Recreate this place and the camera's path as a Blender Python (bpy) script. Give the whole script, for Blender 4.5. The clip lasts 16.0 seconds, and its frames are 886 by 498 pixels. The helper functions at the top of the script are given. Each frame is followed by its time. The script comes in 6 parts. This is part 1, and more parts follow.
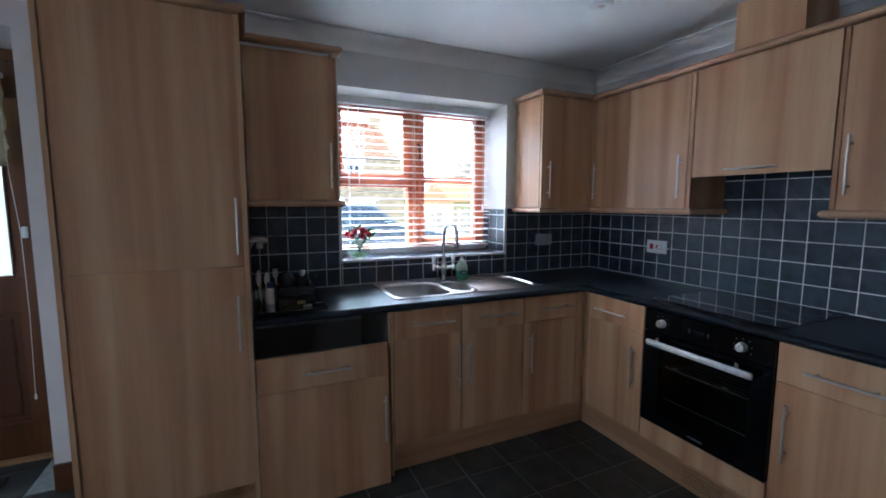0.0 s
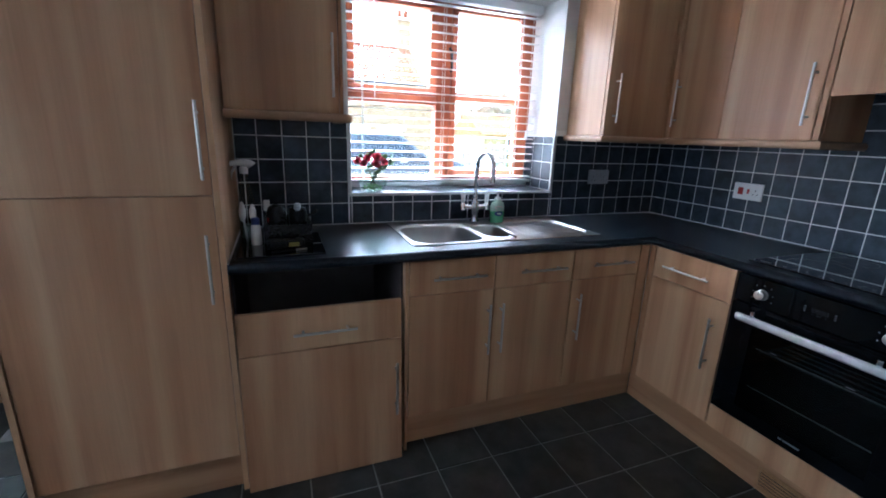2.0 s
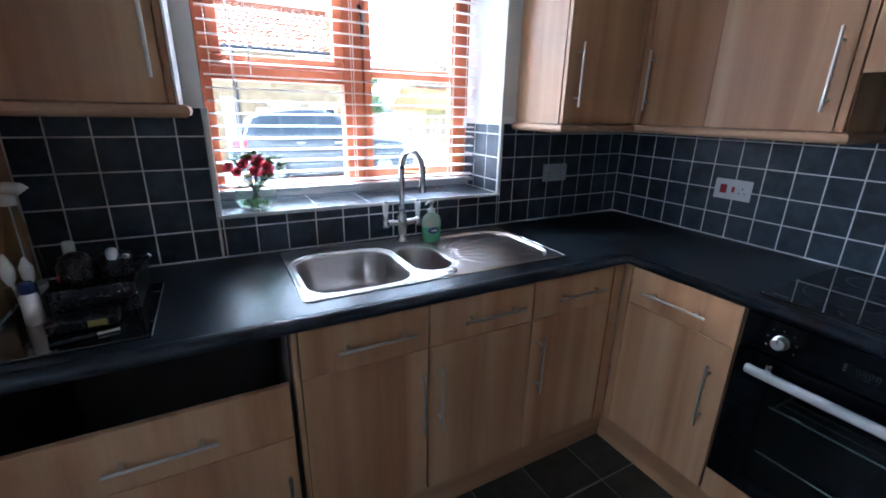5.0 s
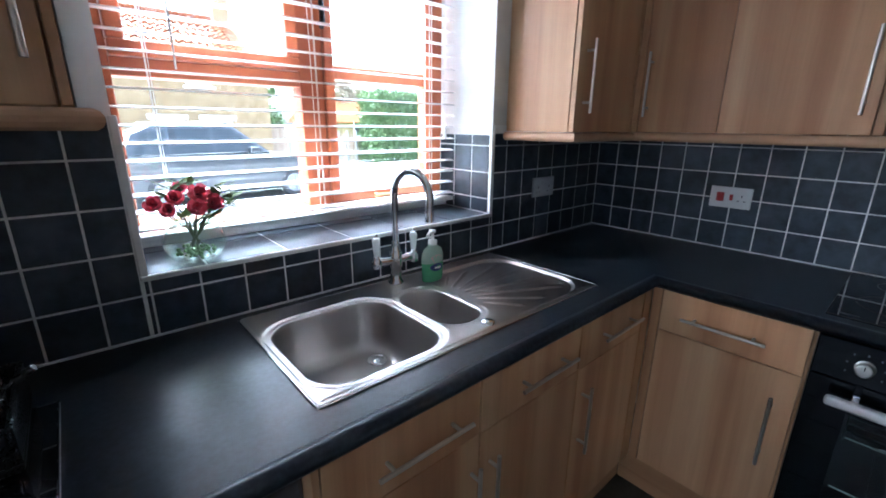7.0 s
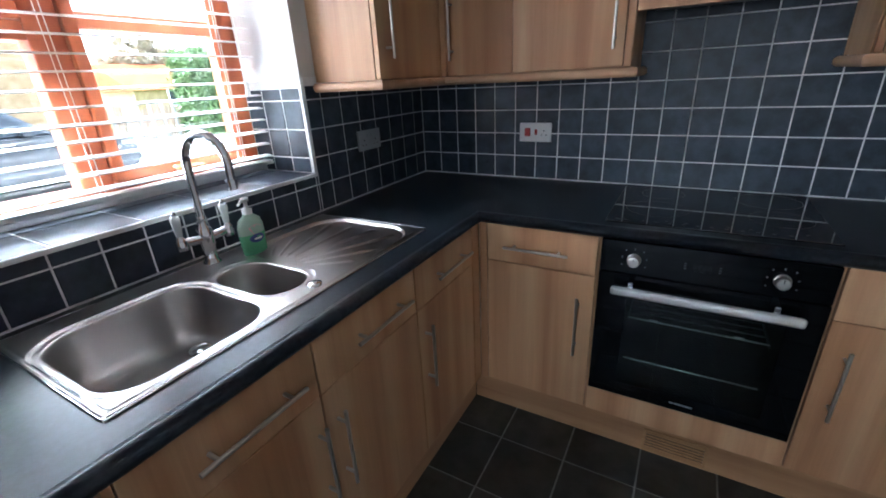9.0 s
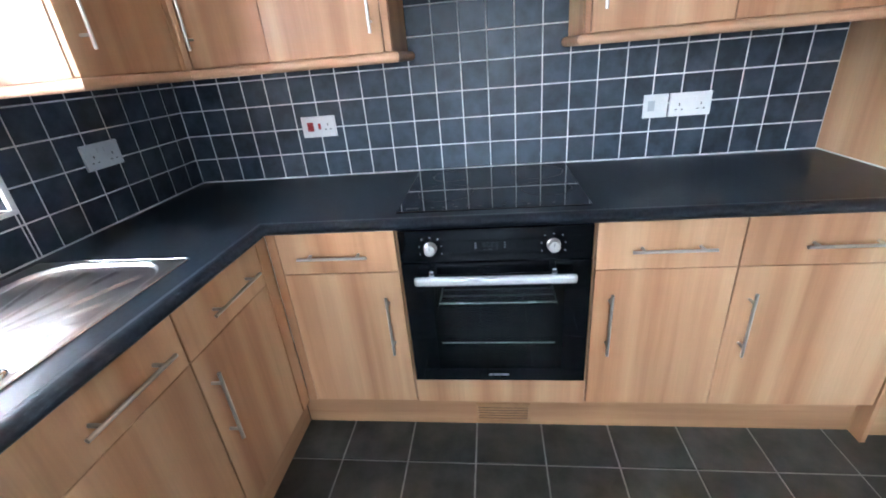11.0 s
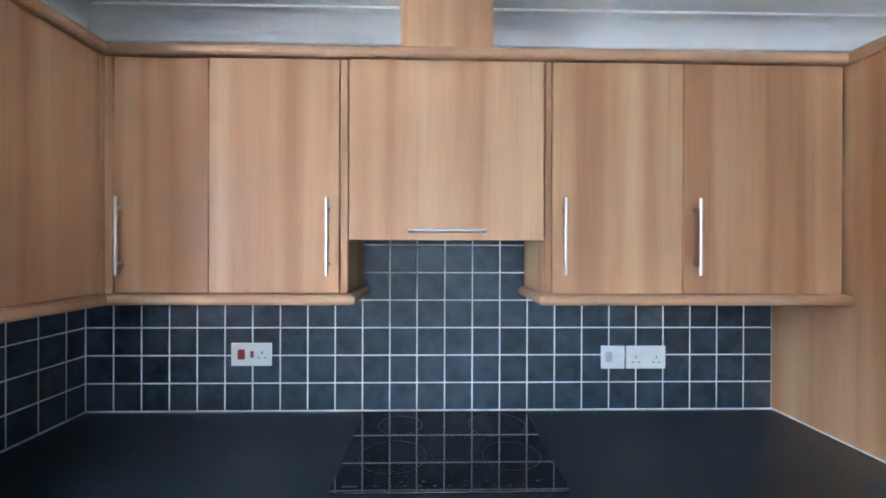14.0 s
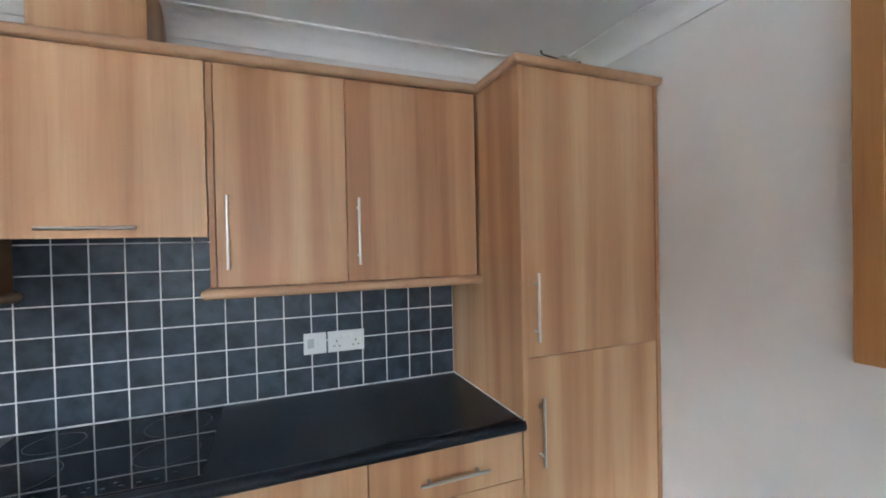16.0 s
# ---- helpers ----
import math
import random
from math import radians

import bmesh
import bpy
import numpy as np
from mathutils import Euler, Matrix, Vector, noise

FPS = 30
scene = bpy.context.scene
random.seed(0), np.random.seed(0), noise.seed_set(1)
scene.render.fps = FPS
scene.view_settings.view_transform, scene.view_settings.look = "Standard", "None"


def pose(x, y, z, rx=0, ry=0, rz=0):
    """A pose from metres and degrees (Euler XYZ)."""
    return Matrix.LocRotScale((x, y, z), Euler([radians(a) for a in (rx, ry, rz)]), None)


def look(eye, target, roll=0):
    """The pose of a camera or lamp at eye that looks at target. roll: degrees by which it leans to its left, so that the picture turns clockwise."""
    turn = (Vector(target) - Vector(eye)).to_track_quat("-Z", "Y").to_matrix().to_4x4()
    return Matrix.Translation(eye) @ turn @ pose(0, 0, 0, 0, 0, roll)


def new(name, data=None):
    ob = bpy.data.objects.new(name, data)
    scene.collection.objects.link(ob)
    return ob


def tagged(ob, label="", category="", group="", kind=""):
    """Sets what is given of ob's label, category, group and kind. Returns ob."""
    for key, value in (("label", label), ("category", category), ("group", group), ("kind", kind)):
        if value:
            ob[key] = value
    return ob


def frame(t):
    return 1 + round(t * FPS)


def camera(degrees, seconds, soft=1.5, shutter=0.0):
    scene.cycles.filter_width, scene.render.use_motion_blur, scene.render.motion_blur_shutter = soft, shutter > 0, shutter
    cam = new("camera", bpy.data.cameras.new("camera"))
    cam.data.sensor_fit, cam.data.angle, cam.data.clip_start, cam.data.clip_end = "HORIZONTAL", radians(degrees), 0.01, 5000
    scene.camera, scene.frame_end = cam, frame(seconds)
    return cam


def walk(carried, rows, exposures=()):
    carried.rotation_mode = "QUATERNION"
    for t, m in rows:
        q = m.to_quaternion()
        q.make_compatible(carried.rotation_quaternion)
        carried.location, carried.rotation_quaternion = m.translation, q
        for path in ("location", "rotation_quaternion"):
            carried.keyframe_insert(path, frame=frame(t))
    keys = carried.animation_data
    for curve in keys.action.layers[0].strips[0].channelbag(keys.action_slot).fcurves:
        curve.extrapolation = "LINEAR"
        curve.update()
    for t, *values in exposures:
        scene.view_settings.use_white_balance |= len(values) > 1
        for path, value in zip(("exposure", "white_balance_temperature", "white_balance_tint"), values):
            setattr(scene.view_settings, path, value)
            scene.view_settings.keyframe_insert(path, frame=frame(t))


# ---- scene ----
cam = camera(92.7, 16.0, soft=1.8)
PATH = [
    (0, (-2.452, -2.547, 1.401), (-1.622, -0.74, 1.189), 0.1),
    (0.5, (-2.462, -2.478, 1.406), (-1.786, -0.609, 1.183), 1.6),
    (1, (-2.452, -2.333, 1.392), (-1.822, -0.463, 1.07), 2.6),
    (1.5, (-2.433, -2.197, 1.374), (-1.771, -0.364, 0.928), 2.7),
    (2, (-2.273, -2.102, 1.344), (-1.573, -0.3, 0.831), 2.0),
    (2.5, (-2.129, -2.018, 1.307), (-1.474, -0.245, 0.651), 2.4),
    (3, (-2.084, -1.973, 1.285), (-1.587, -0.181, 0.55), 1.9),
    (3.5, (-2.048, -1.943, 1.289), (-1.599, -0.153, 0.519), 1.7),
    (4, (-2.02, -1.897, 1.301), (-1.388, -0.145, 0.572), 0.9),
    (4.5, (-2.028, -1.763, 1.342), (-1.171, -0.077, 0.69), 1.4),
    (5, (-1.957, -1.609, 1.412), (-1.047, 0.062, 0.797), 1.2),
    (5.2, (-1.916, -1.561, 1.426), (-0.995, 0.112, 0.831), 1.4),
    (7.3, (-2.048, -1.125, 1.393), (-0.681, 0.216, 0.817), -0.2),
    (7.5, (-2.037, -1.132, 1.392), (-0.6, 0.116, 0.777), -0.4),
    (8, (-1.979, -1.185, 1.379), (-0.457, -0.09, 0.682), -1.6),
    (8.5, (-1.955, -1.202, 1.363), (-0.407, -0.171, 0.629), -2.0),
    (9, (-1.956, -1.229, 1.371), (-0.355, -0.292, 0.624), -3.0),
    (9.5, (-1.952, -1.273, 1.367), (-0.233, -0.614, 0.583), -3.8),
    (10, (-1.924, -1.322, 1.354), (-0.15, -0.959, 0.506), -5.5),
    (10.2, (-1.915, -1.328, 1.354), (-0.142, -1.02, 0.483), -5.9),
    (12.3, (-1.545, -1.342, 1.363), (0.343, -1.297, 0.704), -1.8),
    (12.5, (-1.535, -1.337, 1.38), (0.372, -1.328, 0.778), -1.7),
    (13, (-1.521, -1.318, 1.413), (0.414, -1.354, 0.911), -1.4),
    (13.5, (-1.528, -1.308, 1.448), (0.449, -1.353, 1.149), -0.5),
    (13.8, (-1.555, -1.294, 1.477), (0.441, -1.343, 1.367), -0.1),
    (14, (-1.592, -1.286, 1.519), (0.408, -1.331, 1.514), 0.2),
    (14.5, (-1.663, -1.302, 1.554), (0.333, -1.371, 1.648), 0.6),
    (15, (-1.712, -1.437, 1.545), (0.246, -1.838, 1.593), 0.3),
    (15.5, (-1.764, -1.662, 1.528), (0.144, -2.263, 1.522), -0.5),
    (16, (-1.806, -1.815, 1.507), (0.05, -2.56, 1.48), -1.2),
]
walk(cam, [(t, look(eye, target, roll)) for t, eye, target, roll in PATH],
     exposures=[(0.0, 3.95, 4900, 9), (3.5, 4.65, 4850, 10), (5.2, 4.2, 4850, 10), (7.5, 4.12, 5150, 10), (8.5, 4.3, 5250, 10), (9.0, 4.32, 5300, 10), (9.5, 4.78, 5400, 11), (10.0, 5.58, 5450, 12), (12.3, 6.1, 4800, 6), (14.5, 5.52, 5080, 6), (16.0, 5.25, 5550, 8)])

# ---- world, sun ----
world = bpy.data.worlds.new("world")
scene.world = world
world.use_nodes = True
wn = world.node_tree.nodes
sky = wn.new("ShaderNodeTexSky")
sky.sky_type = "NISHITA"
sky.sun_disc = False
sky.sun_elevation = radians(53)
sky.sun_rotation = radians(-22)
sky.air_density, sky.dust_density, sky.ozone_density = 1.0, 6.0, 1.0
wn["Background"].inputs["Strength"].default_value = 0.15
# thin cloud takes much of the blue out of the sky
haze = wn.new("ShaderNodeHueSaturation")
haze.inputs["Saturation"].default_value = 0.4
world.node_tree.links.new(sky.outputs["Color"], haze.inputs["Color"])
world.node_tree.links.new(haze.outputs["Color"], wn["Background"].inputs["Color"])

sun_data = bpy.data.lights.new("sun", "SUN")
sun_data.energy, sun_data.angle, sun_data.color = 2.2, radians(16), (1.0, 0.985, 0.96)
sun = new("sun", sun_data)
sun.matrix_world = look((-3.2, 8, 11.5), (0, 0, 0))

# fill lamp added in a made-up west opening, tilted up to brighten the ceiling
day = bpy.data.lights.new("west_fill", "AREA")
day.shape, day.size, day.size_y, day.energy, day.color = "RECTANGLE", 1.5, 1.25, 0.9, (0.93, 0.97, 1.0)
fill_lamp = new("west_fill", day)
fill_lamp.matrix_world = look((-6.25, -1.25, 1.525), (-3.25, -1.25, 3.6))


# ---- materials ----
def material(name):
    m = bpy.data.materials.new(name)
    m.use_nodes = True
    t = m.node_tree
    return m, t, t.nodes["Principled BSDF"]


def node(t, kind, links=(), **values):
    n = t.nodes.new(kind)
    for key, v in values.items():
        n.inputs[key].default_value = v
    for key, out in links:
        t.links.new(out, n.inputs[key])
    return n


def ramp(t, fac, stops):
    n = t.nodes.new("ShaderNodeValToRGB")
    t.links.new(fac, n.inputs["Fac"])
    e = n.color_ramp.elements
    while len(e) < len(stops):
        e.new(0.5)
    for el, (p, c) in zip(e, stops):
        el.position, el.color = p, (*c, 1)
    return n.outputs["Color"]


def coords(t, scale, vary=3.0):
    """Object coordinates in metres, shifted at random from object to object."""
    c = t.nodes.new("ShaderNodeTexCoord").outputs["Object"]
    r = t.nodes.new("ShaderNodeObjectInfo").outputs["Random"]
    mul = node(t, "ShaderNodeVectorMath", [(0, r)])
    mul.operation = "MULTIPLY"
    mul.inputs[1].default_value = (vary * 3.1, vary * 5.3, vary * 2.3)
    add = node(t, "ShaderNodeVectorMath", [(0, c), (1, mul.outputs[0])])
    mp = node(t, "ShaderNodeMapping", [("Vector", add.outputs[0])])
    mp.inputs["Scale"].default_value = scale
    return mp.outputs["Vector"]


def bump(t, b, height, strength, distance):
    n = node(t, "ShaderNodeBump", [("Height", height)], Strength=strength, Distance=distance)
    t.links.new(n.outputs["Normal"], b.inputs["Normal"])


def mixed(t, fac, a, b, how="MIX"):
    n = t.nodes.new("ShaderNodeMix")
    n.data_type, n.blend_type = "RGBA", how
    for slot, v in ((0, fac), (6, a), (7, b)):
        if isinstance(v, (int, float)):
            n.inputs[slot].default_value = v
        elif isinstance(v, tuple):
            n.inputs[slot].default_value = (*v, 1)
        else:
            t.links.new(v, n.inputs[slot])
    return n.outputs[2]


def wood(name, light, mid, dark, grain=(1, 1, 0.05), rough=0.42, vary=3.0, band=9.0):
    """Veneer: broad staves, wandering growth lines, thin dark streaks and fine pores along the grain."""
    m, t, b = material(name)
    drift = node(t, "ShaderNodeTexNoise", [("Vector", coords(t, tuple(g ** 0.4 * 4.0 for g in grain), vary))], Scale=1.0, Detail=1.0)
    bands = node(t, "ShaderNodeTexNoise", [("Vector", coords(t, tuple(g * band for g in grain), vary))], Scale=1.0, Detail=2.0, Roughness=0.5, Distortion=0.25)
    moved = node(t, "ShaderNodeVectorMath", [(0, coords(t, tuple(g * band * 4.5 for g in grain), vary)), (1, drift.outputs["Color"])])
    lines = node(t, "ShaderNodeTexNoise", [("Vector", moved.outputs[0])], Scale=1.0, Detail=3.0, Roughness=0.6)
    fine = node(t, "ShaderNodeTexNoise", [("Vector", coords(t, tuple(g * 130 for g in grain), vary))], Scale=1.0, Detail=4.0, Roughness=0.65)
    col = ramp(t, bands.outputs["Fac"], [(0.36, dark), (0.49, mid), (0.63, light)])
    streak = ramp(t, lines.outputs["Fac"], [(0.30, (0.74, 0.69, 0.62)), (0.46, (0.97, 0.965, 0.955)), (0.60, (1.0, 1.0, 1.0)), (0.72, (0.90, 0.885, 0.86))])
    col = mixed(t, 0.42, col, streak, "MULTIPLY")
    fibre = ramp(t, fine.outputs["Fac"], [(0.35, (0.82, 0.8, 0.77)), (0.62, (1, 1, 1))])
    t.links.new(mixed(t, 0.34, col, fibre, "MULTIPLY"), b.inputs["Base Color"])
    rr = node(t, "ShaderNodeMapRange", [("Value", lines.outputs["Fac"])])
    rr.inputs["To Min"].default_value, rr.inputs["To Max"].default_value = rough + 0.06, rough - 0.06
    t.links.new(rr.outputs["Result"], b.inputs["Roughness"])
    bump(t, b, fine.outputs["Fac"], 0.12, 0.001)
    return m


def mottled(name, a, b2, scale, rough=0.5, metal=0.0, bumps=0.1, depth=0.001, fine=8.0, random_tone=0.0, rough_var=0.1, spec=0.5):
    m, t, b = material(name)
    v = coords(t, (1, 1, 1))
    big = node(t, "ShaderNodeTexNoise", [("Vector", v)], Scale=scale, Detail=5.0, Roughness=0.6)
    small = node(t, "ShaderNodeTexNoise", [("Vector", v)], Scale=scale * fine, Detail=3.0, Roughness=0.6)
    col = ramp(t, big.outputs["Fac"], [(0.35, a), (0.65, b2)])
    if random_tone:
        r = t.nodes.new("ShaderNodeObjectInfo").outputs["Random"]
        tone = ramp(t, r, [(0.0, (1 - random_tone,) * 3), (1.0, (1, 1, 1))])
        col = mixed(t, 1.0, col, tone, "MULTIPLY")
    t.links.new(col, b.inputs["Base Color"])
    rr = node(t, "ShaderNodeMapRange", [("Value", small.outputs["Fac"])])
    rr.inputs["To Min"].default_value, rr.inputs["To Max"].default_value = rough - rough_var, rough + rough_var
    t.links.new(rr.outputs["Result"], b.inputs["Roughness"])
    b.inputs["Metallic"].default_value = metal
    b.inputs["Specular IOR Level"].default_value = spec
    bump(t, b, small.outputs["Fac"], bumps, depth)
    return m


def brushed(name, colour, rough, stretch, bumps=0.04, spread=0.35):
    m, t, b = material(name)
    n = node(t, "ShaderNodeTexNoise", [("Vector", coords(t, stretch))], Scale=1.0, Detail=3.0)
    rr = node(t, "ShaderNodeMapRange", [("Value", n.outputs["Fac"])])
    rr.inputs["To Min"].default_value, rr.inputs["To Max"].default_value = rough * (1 - spread), rough * (1 + spread)
    t.links.new(rr.outputs["Result"], b.inputs["Roughness"])
    b.inputs["Base Color"].default_value = (*colour, 1)
    b.inputs["Metallic"].default_value = 1.0
    bump(t, b, n.outputs["Fac"], bumps, 0.0005)
    return m


def clear(name, tint=(0.94, 0.97, 0.96), rough=0.0):
    """Thin glass: lets light straight through, with Fresnel gloss."""
    m, t, b = material(name)
    out = t.nodes["Material Output"]
    see = node(t, "ShaderNodeBsdfTransparent")
    see.inputs["Color"].default_value = (*tint, 1)
    shine = node(t, "ShaderNodeBsdfGlossy", Roughness=rough)
    face = node(t, "ShaderNodeLayerWeight", Blend=0.5)
    steep = t.nodes.new("ShaderNodeMath")
    steep.operation = "POWER"
    t.links.new(face.outputs["Facing"], steep.inputs[0])
    steep.inputs[1].default_value = 4.0
    gloss = node(t, "ShaderNodeMapRange", [("Value", steep.outputs[0])])
    gloss.inputs["To Min"].default_value, gloss.inputs["To Max"].default_value = 0.04, 0.7
    mx = node(t, "ShaderNodeMixShader", [("Fac", gloss.outputs[0]), (1, see.outputs[0]), (2, shine.outputs[0])])
    t.links.new(mx.outputs[0], out.inputs["Surface"])
    t.nodes.remove(b)
    return m


OAK = wood("oak_veneer", (0.62, 0.380, 0.203), (0.54, 0.301, 0.149), (0.42, 0.208, 0.094), grain=(1, 1, 0.035), band=7.0)
# plinth oak, level grain; the recess's shade is put into its darker colour
OAK_SHADED = wood("oak_recess_shaded", (0.52, 0.305, 0.155), (0.45, 0.25, 0.12), (0.37, 0.19, 0.085), grain=(0.06, 0.06, 1), band=8.0)
OAK_TRIM = wood("oak_moulding", (0.58, 0.355, 0.21), (0.52, 0.305, 0.17), (0.45, 0.255, 0.135), grain=(0.3, 0.3, 0.8), band=6.0)
WINDOW_WOOD = wood("stained_window_wood", (0.42, 0.115, 0.04), (0.36, 0.09, 0.03), (0.27, 0.06, 0.02), grain=(0.4, 0.4, 0.4), band=14.0, rough=0.38)
DOOR_WOOD = wood("dark_door_wood", (0.165, 0.062, 0.020), (0.125, 0.045, 0.014), (0.088, 0.031, 0.010), rough=0.35)
PINE = wood("honey_pine", (0.50, 0.24, 0.075), (0.44, 0.2, 0.06), (0.36, 0.15, 0.045), rough=0.4)
FENCE_WOOD = wood("fence_wood", (0.34, 0.26, 0.18), (0.28, 0.2, 0.14), (0.2, 0.14, 0.09))
WORKTOP = mottled("black_laminate", (0.0095, 0.0128, 0.0170), (0.022, 0.028, 0.036), 90, rough=0.32, rough_var=0.03, spec=0.42, bumps=0.02, depth=0.0006, fine=7.0)
TILE = mottled("slate_blue_wall_tile", (0.020, 0.029, 0.044), (0.060, 0.079, 0.107), 13, rough=0.38, bumps=0.14, depth=0.001, random_tone=0.3, spec=0.45)
FLOOR_TILE = mottled("charcoal_floor_tile", (0.026, 0.027, 0.023), (0.066, 0.065, 0.054), 9, rough=0.42, bumps=0.22, depth=0.0015, fine=10.0, random_tone=0.25)
GROUT = mottled("pale_grout", (0.78, 0.78, 0.77), (0.87, 0.87, 0.86), 30, rough=0.85)
FLOOR_GROUT = mottled("grey_floor_grout", (0.22, 0.22, 0.205), (0.31, 0.31, 0.29), 25, rough=0.9)
PAINT = mottled("off_white_wall_paint", (0.70, 0.675, 0.645), (0.745, 0.72, 0.69), 3, rough=0.75, bumps=0.06, depth=0.002, fine=40.0)
CEILING = mottled("white_ceiling_paint", (0.82, 0.805, 0.78), (0.845, 0.83, 0.81), 3, rough=0.85, bumps=0.06, depth=0.002, fine=40.0)
GLOSS = mottled("white_gloss_paint", (0.78, 0.78, 0.77), (0.82, 0.82, 0.81), 6, rough=0.35, bumps=0.03)
PLASTIC = mottled("white_plastic", (0.78, 0.78, 0.77), (0.82, 0.82, 0.81), 20, rough=0.3, bumps=0.02)
GREY_PLATE = mottled("grey_socket_plate", (0.50, 0.52, 0.55), (0.56, 0.58, 0.60), 20, rough=0.3, bumps=0.02)
RED = mottled("red_plastic", (0.36, 0.02, 0.02), (0.42, 0.03, 0.03), 20, rough=0.3)
DARK = mottled("dark_recess", (0.012, 0.011, 0.01), (0.02, 0.018, 0.016), 12, rough=0.7)
BLACK_PLASTIC = mottled("black_plastic", (0.008, 0.008, 0.009), (0.014, 0.014, 0.015), 30, rough=0.28)
BLACK_GLASS = mottled("black_glass", (0.004, 0.004, 0.005), (0.007, 0.007, 0.008), 30, rough=0.025, bumps=0.0, rough_var=0.01, spec=1.0)
BLACK_GLASS.node_tree.nodes["Principled BSDF"].inputs["Coat Weight"].default_value = 0.4
OVEN_GLASS = mottled("oven_front_glass", (0.002, 0.0025, 0.003), (0.004, 0.0045, 0.005), 30, rough=0.05, bumps=0.0, rough_var=0.02, spec=0.2)
BLACK_ENAMEL = mottled("black_enamel", (0.006, 0.006, 0.007), (0.011, 0.011, 0.012), 25, rough=0.22, bumps=0.03)
PRINT = mottled("pale_print", (0.24, 0.245, 0.25), (0.28, 0.285, 0.29), 30, rough=0.5)
RING_PRINT = mottled("grey_hob_print", (0.05, 0.05, 0.053), (0.07, 0.07, 0.074), 30, rough=0.3, spec=0.2)
STEEL = brushed("brushed_steel", (0.49, 0.465, 0.45), 0.30, (8, 160, 160), 0.0, 0.1)
NICKEL = brushed("satin_nickel", (0.66, 0.63, 0.58), 0.34, (10, 10, 10), 0.0)
ALUMINIUM = mottled("satin_aluminium", (0.60, 0.595, 0.58), (0.64, 0.635, 0.62), 40, rough=0.48, metal=0.55, bumps=0.02, rough_var=0.05)
CHROME = brushed("chrome", (0.75, 0.76, 0.78), 0.06, (60, 60, 60))
DULL_WIRE = mottled("dull_wire", (0.07, 0.075, 0.075), (0.10, 0.105, 0.105), 30, rough=0.5, metal=0.4)
CERAMIC = mottled("white_ceramic", (0.8, 0.8, 0.78), (0.84, 0.84, 0.82), 20, rough=0.12, bumps=0.01)
BRASS = mottled("brown_vent_metal", (0.34, 0.18, 0.075), (0.40, 0.22, 0.095), 30, rough=0.4)
PANE = clear("window_glass")
OVEN_PANE = clear("tinted_oven_glass", (0.62, 0.68, 0.66), 0.02)
VASE_GLASS = clear("vase_glass", (0.90, 0.945, 0.91), 0.0)
FABRIC = mottled("cream_blind_fabric", (0.44, 0.385, 0.25), (0.50, 0.445, 0.30), 8, rough=0.95, bumps=0.3, depth=0.002, fine=40.0)
MAT = mottled("brown_door_mat", (0.03, 0.021, 0.013), (0.055, 0.039, 0.025), 60, rough=0.95, bumps=0.8, depth=0.006)
LEAF = mottled("leaf_green", (0.13, 0.24, 0.035), (0.26, 0.38, 0.08), 40, rough=0.5)
PETAL = mottled("red_petal", (0.60, 0.016, 0.03), (0.74, 0.035, 0.055), 60, rough=0.55)
PETAL.node_tree.nodes["Principled BSDF"].inputs["Transmission Weight"].default_value = 0.25
PEBBLE = mottled("green_glass_pebble", (0.30, 0.52, 0.22), (0.4, 0.62, 0.3), 40, rough=0.15)
STEM = mottled("stem_green", (0.07, 0.11, 0.03), (0.1, 0.15, 0.05), 40, rough=0.5)
SOAP = mottled("green_soap", (0.22, 0.68, 0.34), (0.26, 0.74, 0.4), 10, rough=0.12, bumps=0.0)
SOAP.node_tree.nodes["Principled BSDF"].inputs["Transmission Weight"].default_value = 0.35
SOAP_CLEAR = mottled("pale_green_bottle", (0.7, 0.92, 0.75), (0.75, 0.95, 0.8), 10, rough=0.12, bumps=0.0)
SOAP_CLEAR.node_tree.nodes["Principled BSDF"].inputs["Transmission Weight"].default_value = 0.45
LABEL_BLUE = mottled("blue_label", (0.03, 0.05, 0.2), (0.04, 0.07, 0.26), 30, rough=0.35)
LABEL_PINK = mottled("pink_label", (0.6, 0.35, 0.35), (0.65, 0.42, 0.4), 30, rough=0.35)
LCD = mottled("amber_screen", (0.32, 0.26, 0.06), (0.38, 0.31, 0.08), 40, rough=0.3)
STONE = mottled("yellow_stone", (0.21, 0.137, 0.064), (0.33, 0.235, 0.125), 4.5, rough=0.9, bumps=0.6, depth=0.02, fine=6.0)
PANTILE = mottled("orange_pantile", (0.15, 0.046, 0.018), (0.22, 0.075, 0.032), 3.0, spec=0.03, rough=0.9, bumps=0.4, depth=0.01)
ASPHALT = mottled("asphalt", (0.14, 0.14, 0.142), (0.19, 0.19, 0.19), 1.2, rough=0.9, bumps=0.5, depth=0.01, fine=60.0)
PALE_POST = mottled("pale_fence_post", (0.30, 0.285, 0.255), (0.38, 0.36, 0.33), 6.0, rough=0.8)
PAVING = mottled("pale_paving", (0.30, 0.288, 0.268), (0.37, 0.357, 0.335), 1.5, rough=0.9, bumps=0.4, depth=0.01, fine=30.0)
GRASS = mottled("grass_green", (0.06, 0.12, 0.025), (0.1, 0.17, 0.04), 3.0, rough=0.9, bumps=0.6, depth=0.03)
HEDGE = mottled("hedge_leaves", (0.075, 0.125, 0.035), (0.11, 0.175, 0.055), 6.0, rough=0.7)
TREE_LEAF = mottled("tree_leaves", (0.27, 0.22, 0.14), (0.36, 0.3, 0.2), 4.0, rough=0.7)
